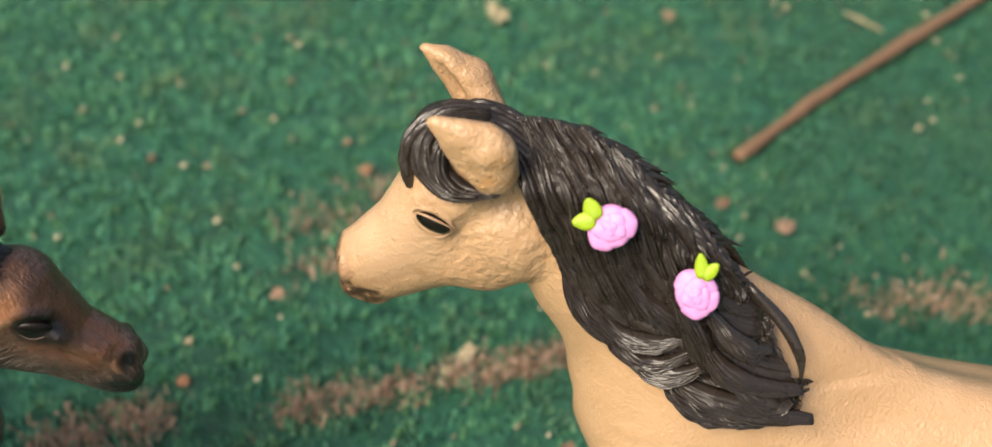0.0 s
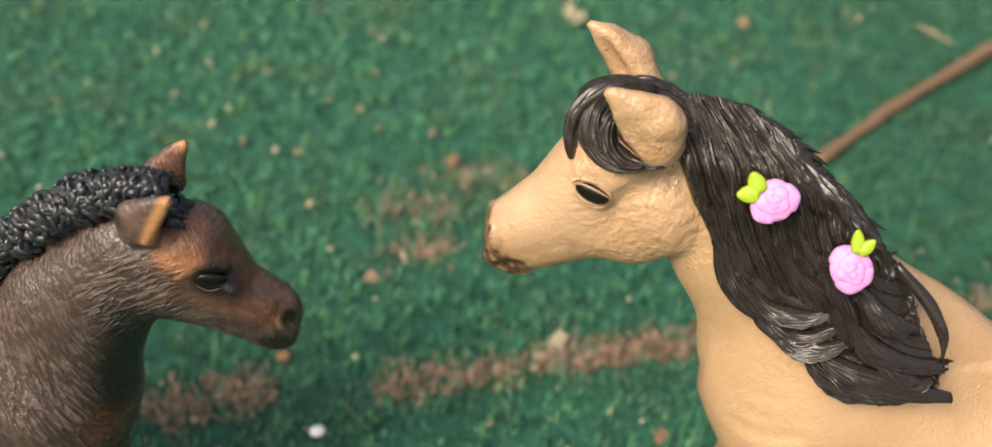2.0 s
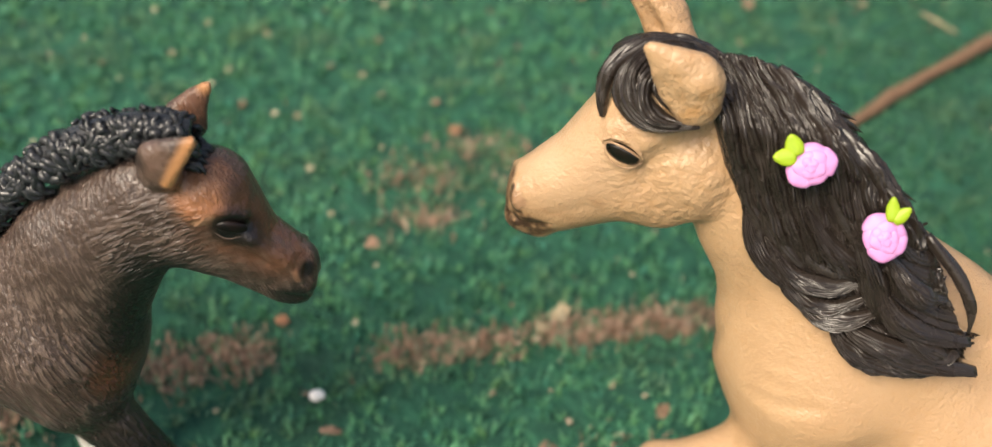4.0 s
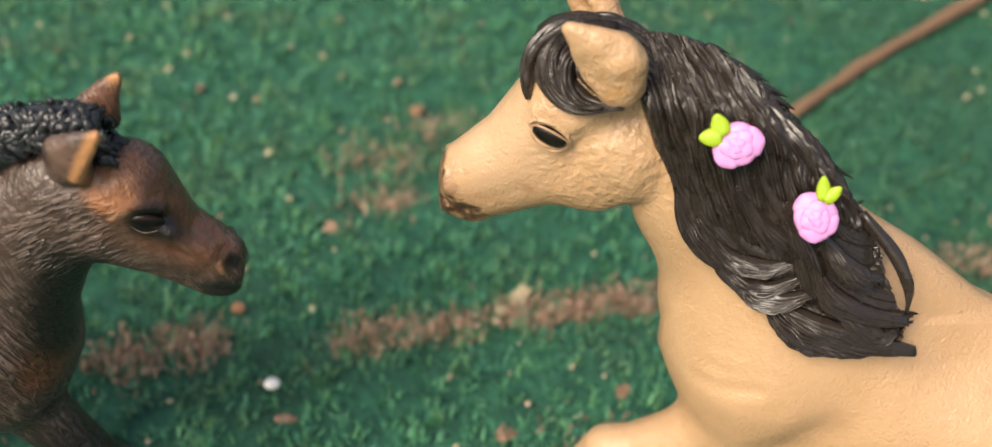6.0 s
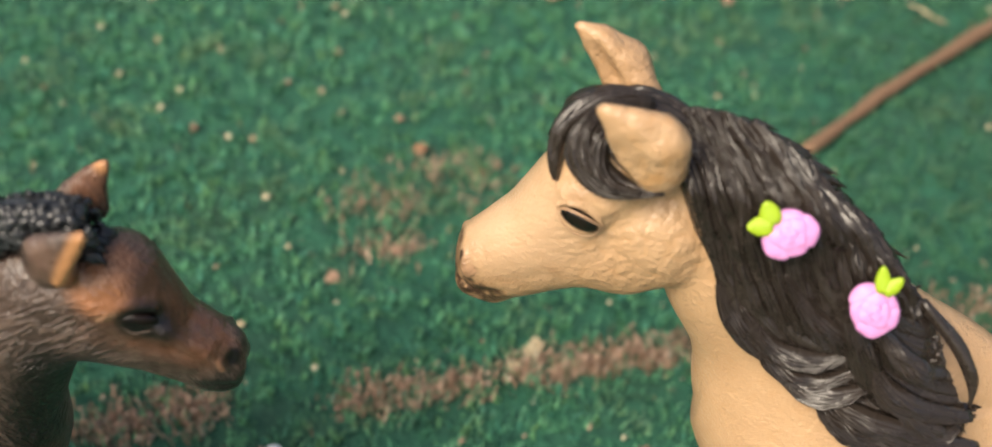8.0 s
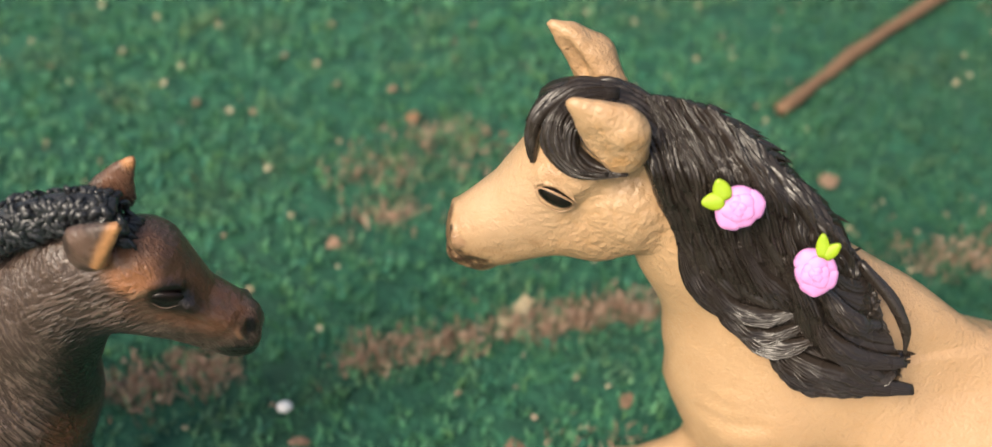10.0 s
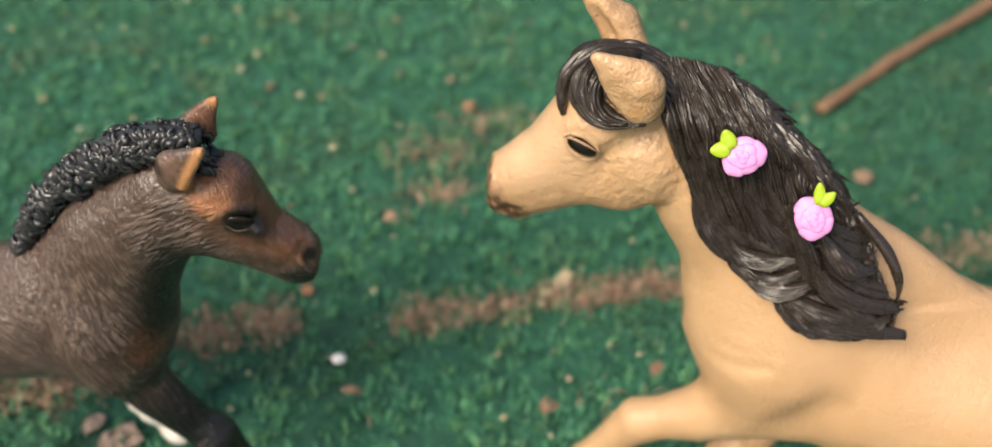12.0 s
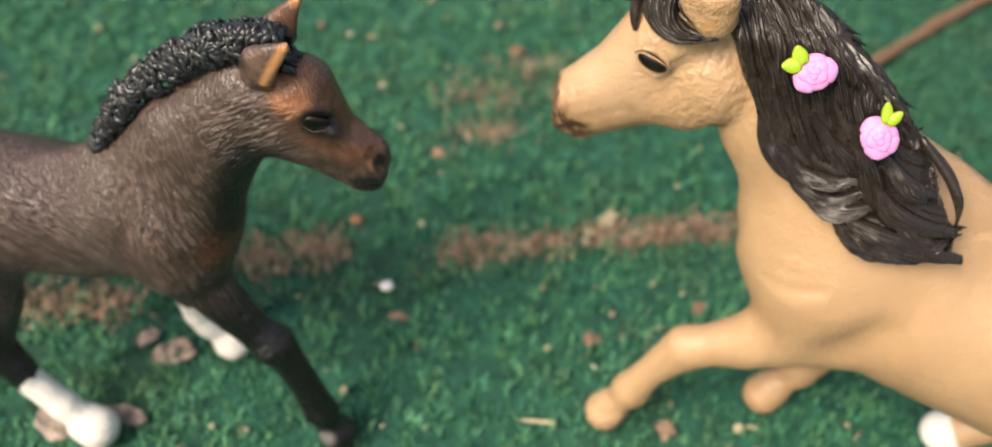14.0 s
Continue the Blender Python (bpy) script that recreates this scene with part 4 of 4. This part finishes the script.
def build_rose(x, y, z, size, spin, leaves):
    """A moulded rose of pink petals with lime leaves, lying on the mane and facing outward."""
    rose = new("rose")
    rose.parent = mare
    rose.matrix_local = pose(x * MM, y * MM, z * MM, 54, 0, -6) @ pose(0, 0, 0, 0, 0, spin)
    tagged(rose, "pink moulded rose with lime leaves")
    ellipsoid("rose_base", (0, 0, -0.5 * size / 3.4), (size * 0.78, size * 0.78, size * 0.34), PINK, rose)
    for ring, (count, width, length, foot, lift, curl) in enumerate(((5, 0.58, 0.58, 0.40, 0.04, -0.13), (5, 0.42, 0.44, 0.20, 0.14, -0.06), (3, 0.28, 0.28, 0.06, 0.20, -0.03))):
        verts, faces = petal_mesh(width * size, length * size, 0.16 * size, curl * size)
        me = bpy.data.meshes.new("petal")
        me.from_pydata(verts, [], faces)
        me.materials.append(PINK)
        me.polygons.foreach_set("use_smooth", np.ones(len(me.polygons), dtype=bool))
        for k in range(count):
            petal = new("petal", me)
            petal.parent = rose
            a = 360 * k / count + ring * 31
            grow = 1 + 0.22 * math.sin(spin + 2.4 * k + 1.7 * ring)
            petal.matrix_local = pose(0, 0, lift * size * MM, 0, 0, a + 9 * math.sin(3 * k + spin)) @ pose(0, foot * size * MM, 0) @ Matrix.Diagonal((1.05, grow, 1.1, 1))
    ellipsoid("bud", (0, 0, 0.22 * size), (0.15 * size, 0.15 * size, 0.09 * size), PINK, rose)
    for bearing, foot, turn, long, wide in leaves:
        verts, faces = petal_mesh(wide, long, 0.45, 0.15)
        leaf = mesh_object("rose_leaf", verts, faces, LIME, rose, "lime green leaf")
        leaf.matrix_local = pose(0, 0, 0, 0, 0, bearing - spin) @ pose(0, foot * MM, 0.5 * MM, 5, 0, turn - bearing)


build_rose(-24.6, -10.2, 100.5, 3.05, 10, ((72, 2.0, 34, 2.8, 1.15), (76, 2.0, 108, 2.8, 1.15)))
build_rose(-13.0, -11.3, 92.7, 3.05, 40, ((-6, 2.2, 16, 3.2, 0.85), (-10, 2.2, -30, 2.7, 0.85)))


def build_tail(parent, paths, thick, name, material, label, seed):
    rng = random.Random(seed)
    t = Tubes()
    for i in range(26):
        pts = [np.array(p) + np.array([rng.uniform(-1, 1), rng.uniform(-1, 1), rng.uniform(-0.6, 0.6)]) * (0.6 + k * 0.7) for k, p in enumerate(paths)]
        t.add(smooth_path(pts, 12), lock_radius(thick * rng.uniform(0.7, 1.2)), 6)
    t.make(name, material, parent, label)


build_tail(mare, ((82, 0, 61), (91, 0, 58), (97, 0, 42), (98, 0, 24), (104, 0, 12)), 1.7, "tail", HAIR, "long black tail", 3)

# ---- the foal ----
foal = new("toy_foal")
foal.matrix_world = pose(-0.090, 0.0872, 0)
tagged(foal, "dark brown toy foal with curly black mane and white socks", "toy horse", "toy horses")


def build_foal():
    s = []
    add = lambda blend, squash, *points: s.append(("add", blend, squash, list(points)))
    cut = lambda blend, squash, *points: s.append(("cut", blend, squash, list(points)))
    flip = lambda points: [points, [(x, -y, z, r) for x, y, z, r in points]]
    add(0, 0.86, (4.0, 0, 58.5, 12.8), (-11.8, 0, 54.2, 13.0), (-26.5, 0, 55.2, 13.5), (-42, 0, 57.2, 12.5), (-50, 0, 54, 9))
    add(5, 0.74, (22.8, 0, 85.7, 7.6), (13.0, 0, 75.4, 10.4), (5.2, 0, 62, 12.6), (3.6, 0, 57, 12.8))
    add(4, 0.55, (-4, 0, 65.3, 6.2), (-16, 0, 61.2, 5.8))
    add(2.5, 0.95, (30.6, 0, 88.1, 6.1), (34.9, 0, 80.2, 4.7), (40.5, 0, 75.9, 4.0))
    add(2.5, 0.92, (26.8, 0, 81.3, 6.2), (33.4, 0, 75.8, 3.7), (39.5, 0, 71.2, 2.8))
    for y in (-1, 1):
        add(5, 1.0, (6, 4.5 * y, 58, 8), (8, 5.2 * y, 50, 6.8))
    add(2.5, 0.95, (6.6, -4.6, 53.0, 8.6))
    add(1.2, 0.9, (10.4, -6.2, 45.6, 5.2), (13.6, -7, 41.2, 4.5), (18.4, -7.7, 34.4, 3.7), (21.8, -8, 30.8, 4.4), (24.2, -8.4, 26.5, 3.4), (27.2, -9, 18.6, 3.1), (29.4, -9.4, 11.2, 3.5))
    add(0.8, 1.0, (29.4, -9.4, 11.2, 3.4), (31.0, -9.8, 7.4, 2.8), (32.2, -10, 4.2, 3.8), (32.8, -10.1, 3.6, 3.7))
    # bony knee
    add(0.8, 1.0, (21.4, -10.4, 31.2, 2.2), (23.2, -10.2, 29.2, 1.9))
    cut(0.9, 1.0, (18.6, -11.4, 31.6, 0.3), (21.0, -12.0, 26.6, 0.4), (24.4, -12.0, 19.0, 0.3))
    add(3, 0.9, (5, 5, 50, 8), (3, 6, 34, 5), (-0.2, 7, 22, 3.2), (-0.4, 8, 15.8, 2.8))
    add(0.9, 1.0, (-0.4, 8, 15.4, 2.8), (1.2, 8.4, 11.4, 3.1), (2.8, 8.6, 8.6, 2.6), (5.0, 8.8, 5.4, 3.9), (5.4, 8.8, 4.6, 4.0))
    add(4, 1.0, (-38, -5, 58, 11), (-31, -7.5, 49, 8.6), (-29.5, -9.5, 40, 6), (-32.6, -11.8, 26, 3.9), (-27.2, -13.4, 16.4, 2.9), (-22.0, -14.6, 10.6, 2.9))
    add(0.8, 1.0, (-22.0, -14.6, 10.6, 2.9), (-20.0, -15.0, 8.4, 3.0), (-17.8, -15.4, 5.8, 4.2), (-16.2, -15.7, 5.0, 4.6))
    cut(0.6, 1.0, (-21.4, -18.6, 4.6, 0.2), (-18.2, -20.0, 4.2, 0.35), (-13.4, -19.6, 4.0, 0.25))
    add(4, 1.0, (-42, 5, 56, 10.5), (-50, 7.5, 42, 6.5), (-60, 9, 28, 4.0), (-63, 10, 14, 2.8), (-61.5, 10, 7, 3.0))
    add(1.2, 1.0, (-61.5, 10, 7, 3.0), (-59.5, 10, 3.8, 3.8))
    # near ear: a broad cup that opens forward
    add(1.2, 0.75, (26.4, -4.4, 94.4, 2.7), (27.5, -5.4, 97.2, 2.6), (29.7, -6.0, 99.5, 1.6), (31.7, -6.2, 101.6, 0.55))
    add(1.0, 0.75, (31.3, -6.1, 101.4, 0.55), (28.6, -5.8, 100.1, 1.1), (26.3, -5.2, 98.4, 1.6), (25.6, -4.8, 96.6, 1.6))
    add(0.6, 0.8, (28.0, -6.5, 95.0, 1.0), (29.5, -6.8, 97.8, 0.8), (31.6, -6.4, 101.2, 0.55))
    cut(0.4, 1.0, (30.6, -5.7, 94.4, 1.2), (31.5, -5.5, 97.2, 1.2), (32.5, -5.7, 99.8, 0.6))
    # far ear
    add(1.2, 0.75, (25.4, 4.3, 94.2, 2.6), (27.0, 4.9, 96.6, 2.1), (29.0, 5.3, 99.2, 1.3), (30.7, 5.4, 101.0, 0.55))
    add(0.8, 0.8, (28.4, 4.8, 94.6, 1.7), (29.4, 5.1, 98.0, 1.1), (30.6, 5.3, 100.6, 0.55))
    # brow, the bone below the eye, lips and chin
    add(1.0, 1.0, (30.6, -5.2, 88.4, 0.35), (32.2, -5.2, 88.8, 0.5), (34.0, -4.8, 89.0, 0.6), (36.2, -3.7, 87.5, 0.5))
    for crease in flip([(30.8, -6.2, 83.6, 0.2), (34.6, -5.6, 82.4, 0.5), (38.2, -4.4, 79.6, 0.3)]):
        cut(1.6, 1.0, *crease)
    add(2.6, 1.0, (36.8, -4.2, 84.0, 0.6), (38.6, -3.8, 81.6, 0.7), (40.6, -3.2, 79.4, 0.6))
    for lip in flip([(42.6, -1.6, 73.6, 1.7), (40.2, -2.0, 74.2, 1.6)]):
        add(1.0, 1.0, *lip)
    add(1.0, 1.0, (41.2, 0, 70.6, 2.3), (38.4, 0, 71.4, 2.2))
    for rim in flip([(42.0, -2.7, 78.2, 0.3), (41.8, -3.4, 77.4, 0.5), (42.2, -3.2, 76.2, 0.45)]):
        add(0.7, 1.0, *rim)
    for hole in flip([(43.5, -2.6, 78.1, 0.75), (43.3, -2.9, 76.9, 0.75)]):
        cut(0.4, 1.0, *hole)
    cut(0.5, 1.0, (44.8, 0, 72.2, 0.3), (42.6, -3.4, 72.0, 0.35), (38.2, -3.9, 73.2, 0.25))
    # the hollow between shoulder and barrel
    for band in flip([(-1.0, -6.6, 72.5, 0.5), (0.6, -10.6, 66, 1.0), (1.0, -13.0, 57.5, 1.0), (3.4, -12.8, 50, 0.5)]):
        cut(4.0, 1.0, *band)
    verts, faces = sculpt(s, 0.45)
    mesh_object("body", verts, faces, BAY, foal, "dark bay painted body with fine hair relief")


build_foal()
for centre, turn, lid_path in (((34.4, -4.75, 86.5), (12, 14, 12), ((32.0, -5.2, 86.0), (33.8, -5.55, 85.1), (35.8, -5.1, 85.3))), ((34.0, 3.0, 84.8), (-12, 14, -12), ((32.0, 3.0, 84.4), (33.8, 3.3, 83.4), (35.4, 2.9, 83.6)))):
    ellipsoid("eye", centre, (2.1, 0.62, 1.1), FOAL_EYE, foal, turn, "dark brown eye")
    lid = Tubes()
    lid.add(smooth_path(lid_path, 8), lambda g: 0.02 + 0.05 * math.sin(math.pi * g), 6, 1.0, (0, 1, 0))
    lid.make("eyelid", LID_GREY, foal, "light lower eyelid")

CREST_LOW = ((30.2, 96.4), (24.0, 96.2), (16.0, 92.9), (7.0, 85.6), (-0.8, 77.2), (-5.8, 69.6))
CREST_TOP = ((28.8, 98.9), (22.2, 99.2), (14.8, 96.0), (7.6, 90.5), (0.8, 82.9), (-5.6, 69.8))


def build_curls():
    """The foal's short mane: a ridge with hundreds of small curls pressed together."""
    rng = random.Random(12)
    t = Tubes()
    low = smooth_path([(x, 0, z) for x, z in CREST_LOW], 40)
    top = smooth_path([(x, 0, z) for x, z in CREST_TOP], 40)
    core = [(a * 0.5 + b * 0.5) for a, b in zip(low, top)]
    t.add(core, lambda g: 1.9 * math.sin(math.pi * min(1, 0.22 + 0.72 * g)) ** 0.6, 12, 1.25, (0, 0, 1))
    for i in range(560):
        g = rng.random()
        k = g * 39.99
        j = int(k)
        a = low[j] + (low[j + 1] - low[j]) * (k - j)
        b = top[j] + (top[j + 1] - top[j]) * (k - j)
        run = low[j + 1] - low[j]
        run /= max(1e-6, np.linalg.norm(run))
        h = rng.uniform(-0.12, 1.0)
        out = rng.choice((-1, -1, 1))
        half = 1.9 * math.sqrt(max(0.04, 1 - max(0, h) ** 2.4)) * math.sin(math.pi * min(1, 0.25 + 0.66 * g)) ** 0.5
        c = a + (b - a) * h + np.array((0, out * half, 0))
        # most curls hang across the crest
        turn = rng.gauss(0, 0.6)
        across = np.array((-run[2], 0, run[0]))
        along = across * math.cos(turn) + run * math.sin(turn)
        cross = np.array((-along[2], 0, along[0])) * rng.choice((-1, 1))
        away = np.array((0, out * 1.0, 0.7 * max(0, h)))
        long = rng.uniform(0.8, 2.0)
        hook = rng.uniform(0.2, 0.8)
        rise = rng.uniform(0.0, 0.6)
        pts = [c - along * long - away * 0.4, c - along * long * 0.35 + cross * hook + away * rise, c + along * long * 0.35 - cross * hook + away * rise, c + along * long + cross * hook * 0.5 - away * 0.3]
        t.add(smooth_path(pts, 8), lambda q, r=rng.uniform(0.36, 0.66): r * (0.45 + 0.55 * math.sin(math.pi * (0.1 + 0.8 * q))), 5, 1.0, (0, out, 0.3))
    # a small tuft between the ears
    for i in range(46):
        s = rng.uniform(-1, 0.6)
        p = np.array((29.2 + rng.uniform(-0.8, 1.0), s * 2.6, 94.4 + rng.uniform(-0.3, 0.3)))
        pts = [p, p + np.array((0.9, s * 0.3, 0.1)), p + np.array((1.7, s * 0.5 + rng.uniform(-0.4, 0.4), -0.5 - 0.5 * rng.random()))]
        t.add(smooth_path(pts, 5), lambda q, r=rng.uniform(0.45, 0.7): r * (1 - 0.7 * q), 5, 1.0, (0.6, 0, 0.8))
    t.make("mane", CURLS, foal, "short curly black mane")


build_curls()
build_tail(foal, ((-57, 0, 60), (-64, 0, 60), (-69, 0, 50), (-70, 0, 38)), 1.3, "tail", CURLS, "short black tail", 4)


# ---- litter on the turf ----
def twig(points, r0, r1, name, label, category, material=BARK):
    t = Tubes()
    rng = random.Random(21)
    path = smooth_path(points, 28)
    path = [p + np.array((rng.uniform(-0.3, 0.3), rng.uniform(-0.3, 0.3), rng.uniform(-0.15, 0.15))) for p in path]
    t.add(path, lambda g: r0 + (r1 - r0) * g + 0.25 * math.sin(g * 23), 9, 1.0, (0, 0, 1))
    tagged(t.make(name, material, None), label, category)


twig([(71.6, 217, 2.2), (86, 231, 2.4), (103, 247, 2.6), (135, 274, 3.0), (170, 303, 4.0), (230, 352, 6.0)], 1.8, 2.3, "twig", "thin brown bare twig lying on the turf", "twig")


def flake(seed, size, long):
    """A crumpled scrap of dry leaf with a ragged edge."""
    verts, faces = [], []
    n, rings = 14, 4
    for up in (0.10, 0.0):
        verts.append((0, 0, (up + 0.2 * noise.noise((seed, 0, 9))) * size * MM))
        for r in range(1, rings + 1):
            for i in range(n):
                a = 2 * math.pi * i / n
                d = size * r / rings * (1 + (0.45 * noise.noise((seed * 3.1, math.cos(a) * 1.6, math.sin(a) * 1.6)) + 0.2 * noise.noise((i * 2.3, seed, 0))) * r / rings)
                x, y = d * math.cos(a) * long, d * math.sin(a)
                z = (up + 0.75 * noise.noise((x / size * 1.5, y / size * 1.5, seed * 1.7)) + 0.35 * noise.noise((x / size * 3.5, y / size * 3.5, seed))) * size
                verts.append((x * MM, y * MM, z * MM))
    m = 1 + n * rings
    for i in range(n):
        j = (i + 1) % n
        faces.append((0, 1 + i, 1 + j))
        faces.append((m, m + 1 + j, m + 1 + i))
        for r in range(rings - 1):
            a, b = 1 + r * n + i, 1 + r * n + j
            faces.append((a, a + n, b + n, b))
            faces.append((m + b, m + b + n, m + a + n, m + a))
        a, b = 1 + (rings - 1) * n + i, 1 + (rings - 1) * n + j
        faces.append((a, m + a, m + b, b))
    return verts, faces


def drop_flake(x, y, size, long, turn, material, label, category="leaf scrap", name="leaf_scrap", seed=1):
    verts, faces = flake(seed, size, long)
    ob = mesh_object(name, verts, faces, material, smooth=False)
    ob.matrix_world = pose(x * MM, y * MM, (ground_height(x, y) + 1.6) * MM, random.Random(seed).uniform(-12, 12), random.Random(seed + 5).uniform(-12, 12), turn)
    tagged(ob, label, category, "litter on the turf")
    return ob


SCRAPS = ((-98, 93.5, 3.3, 1.5, 20, GREY_LITTER, "crumpled grey-brown dry leaf scrap"), (-104.6, 97, 2.3, 1.3, 40, GREY_LITTER, "small grey-brown dry leaf scrap on turf"), (-116.4, 73, 3.2, 1.5, 150, GREY_LITTER, "pale brown leaf scrap beside a white hoof"),
          (-103, 77, 2.2, 2.0, -20, GREY_LITTER, "thin brown dry leaf scrap on turf"), (-65.5, 138, 1.3, 1.2, 0, ORANGE_LITTER, "small orange-brown leaf crumb"), (-7, 142, 1.5, 1.2, 0, PALE_LITTER, "pale tan wood crumb"),
          (-2.6, 147, 2.2, 1.4, 40, PALE_LITTER, "pale tan bark scrap on turf"), (4.4, 289, 6.2, 0.48, 14, PALE_LITTER, "pale cream leaf scrap"), (11, 87.5, 1.8, 1.4, 100, BROWN_LITTER, "brown dry leaf scrap on turf"),
          (-16, 86.2, 0.45, 10.5, -2, PALE_LITTER, "thin pale dry stalk"), (80, 191, 2.2, 1.3, 30, BROWN_LITTER, "brown dry leaf scrap on turf"), (-35, 174, 1.5, 1.4, 20, BROWN_LITTER, "brown dry leaf scrap on turf"),
          (-31.4, 210, 2.0, 1.1, 80, ORANGE_LITTER, "orange-brown dry leaf scrap on turf"), (-50, 110, 1.0, 2.2, 5, BROWN_LITTER, "narrow brown dry leaf scrap"), (19.3, 121.4, 1.5, 1.3, 70, BROWN_LITTER, "red-brown dry leaf scrap on turf"),
          (126, 289.5, 0.8, 8.0, -30, PALE_LITTER, "thin pale dry stalk beside a twig"), (-5.4, 109.3, 1.7, 1.5, 60, BROWN_LITTER, "brown dry leaf scrap on turf"), (61.3, 290.5, 2.8, 0.7, 10, BROWN_LITTER, "brown dry leaf scrap on turf"),
          (64.8, 199.5, 1.7, 1.2, 25, BROWN_LITTER, "red-brown dry leaf scrap on turf"), (-37.7, 222, 1.4, 1.2, 50, BROWN_LITTER, "brown dry leaf scrap on turf"), (-90.8, 214, 1.5, 0.7, 10, BROWN_LITTER, "brown dry leaf scrap on turf"),
          (-48.6, 164.6, 1.4, 1.3, 20, BROWN_LITTER, "brown dry leaf scrap on turf"))
for i, (x, y, size, long, turn, material, label) in enumerate(SCRAPS):
    drop_flake(x, y, size, long, turn, material, label, seed=i + 2)
pebble = ellipsoid("pebble", (0, 0, 0), (1.7, 1.3, 1.1), STONE, None)
pebble.matrix_world = pose(-0.0542, 0.1178, 0.0022, 8, 0, 12)
tagged(pebble, "small smooth white pebble lying on the turf", "pebble", "litter on the turf")


def build_crumbs():
    """Fine brown crumbs in the worn strips, and pale bits strewn all over."""
    rng = random.Random(31)
    verts, faces = [], []
    for cx, cy, sx, sy, count in WORN:
        for _ in range(count // 11):
            add_crumb(verts, faces, rng, rng.gauss(cx, sx * 0.55), rng.gauss(cy, sy * 0.5), rng.uniform(0.25, 0.75))
    for _ in range(150):
        add_crumb(verts, faces, rng, rng.uniform(-220, 320), rng.uniform(40, 450), rng.uniform(0.25, 0.8))
    tagged(mesh_object("dry_crumbs", verts, faces, LITTER, smooth=False), "fine brown dry leaf crumbs strewn on the turf", "litter", kind="stuff")
    verts, faces = [], []
    # the palest of them, each in its place
    for x, y, size in ((-115.7, 271.3, 1.9), (-108.7, 249.7, 1.6), (-57.4, 250.3, 1.8), (-81.2, 210.3, 1.5), (-75, 210.9, 1.6), (-67.7, 188.2, 1.7), (-106.5, 182, 1.5), (-90.4, 248, 1.3), (-2.2, 144.4, 1.3), (-46.7, 157, 1.0),
                       (15, 161, 1.0), (-77, 76.4, 1.0), (-49, 81.4, 0.9), (50.6, 93.4, 1.0), (-84.2, 76.5, 1.1), (-59, 88, 1.1), (-15.3, 105.4, 1.2), (-48.8, 138.2, 1.4), (-60, 172.7, 1.5)):
        add_crumb(verts, faces, rng, x, y, 0.62 * size)
    for _ in range(300):
        add_crumb(verts, faces, rng, rng.uniform(-220, 320), rng.uniform(40, 450), rng.uniform(0.3, 1.1))
    tagged(mesh_object("pale_crumbs", verts, faces, PALE_LITTER, smooth=False), "small pale dry bits strewn on the turf", "litter", kind="stuff")


def add_crumb(verts, faces, rng, x, y, r):
    z = ground_height(x, y) + rng.uniform(0.9, 2.6)
    first = len(verts)
    a = rng.uniform(0, 6.3)
    tilt = rng.uniform(-0.5, 0.5)
    for k in range(5):
        b = a + k * 1.2566
        q = r * rng.uniform(0.6, 1.2)
        for h in (0.25, -0.25):
            verts.append(((x + q * math.cos(b)) * MM, (y + q * math.sin(b)) * MM, (z + h * r + tilt * q * math.cos(b)) * MM))
    faces.append(tuple(first + 2 * k for k in range(5)))
    faces.append(tuple(first + 2 * k + 1 for k in reversed(range(5))))
    for k in range(5):
        j = (k + 1) % 5
        faces.append((first + 2 * k, first + 2 * k + 1, first + 2 * j + 1, first + 2 * j))


build_crumbs()
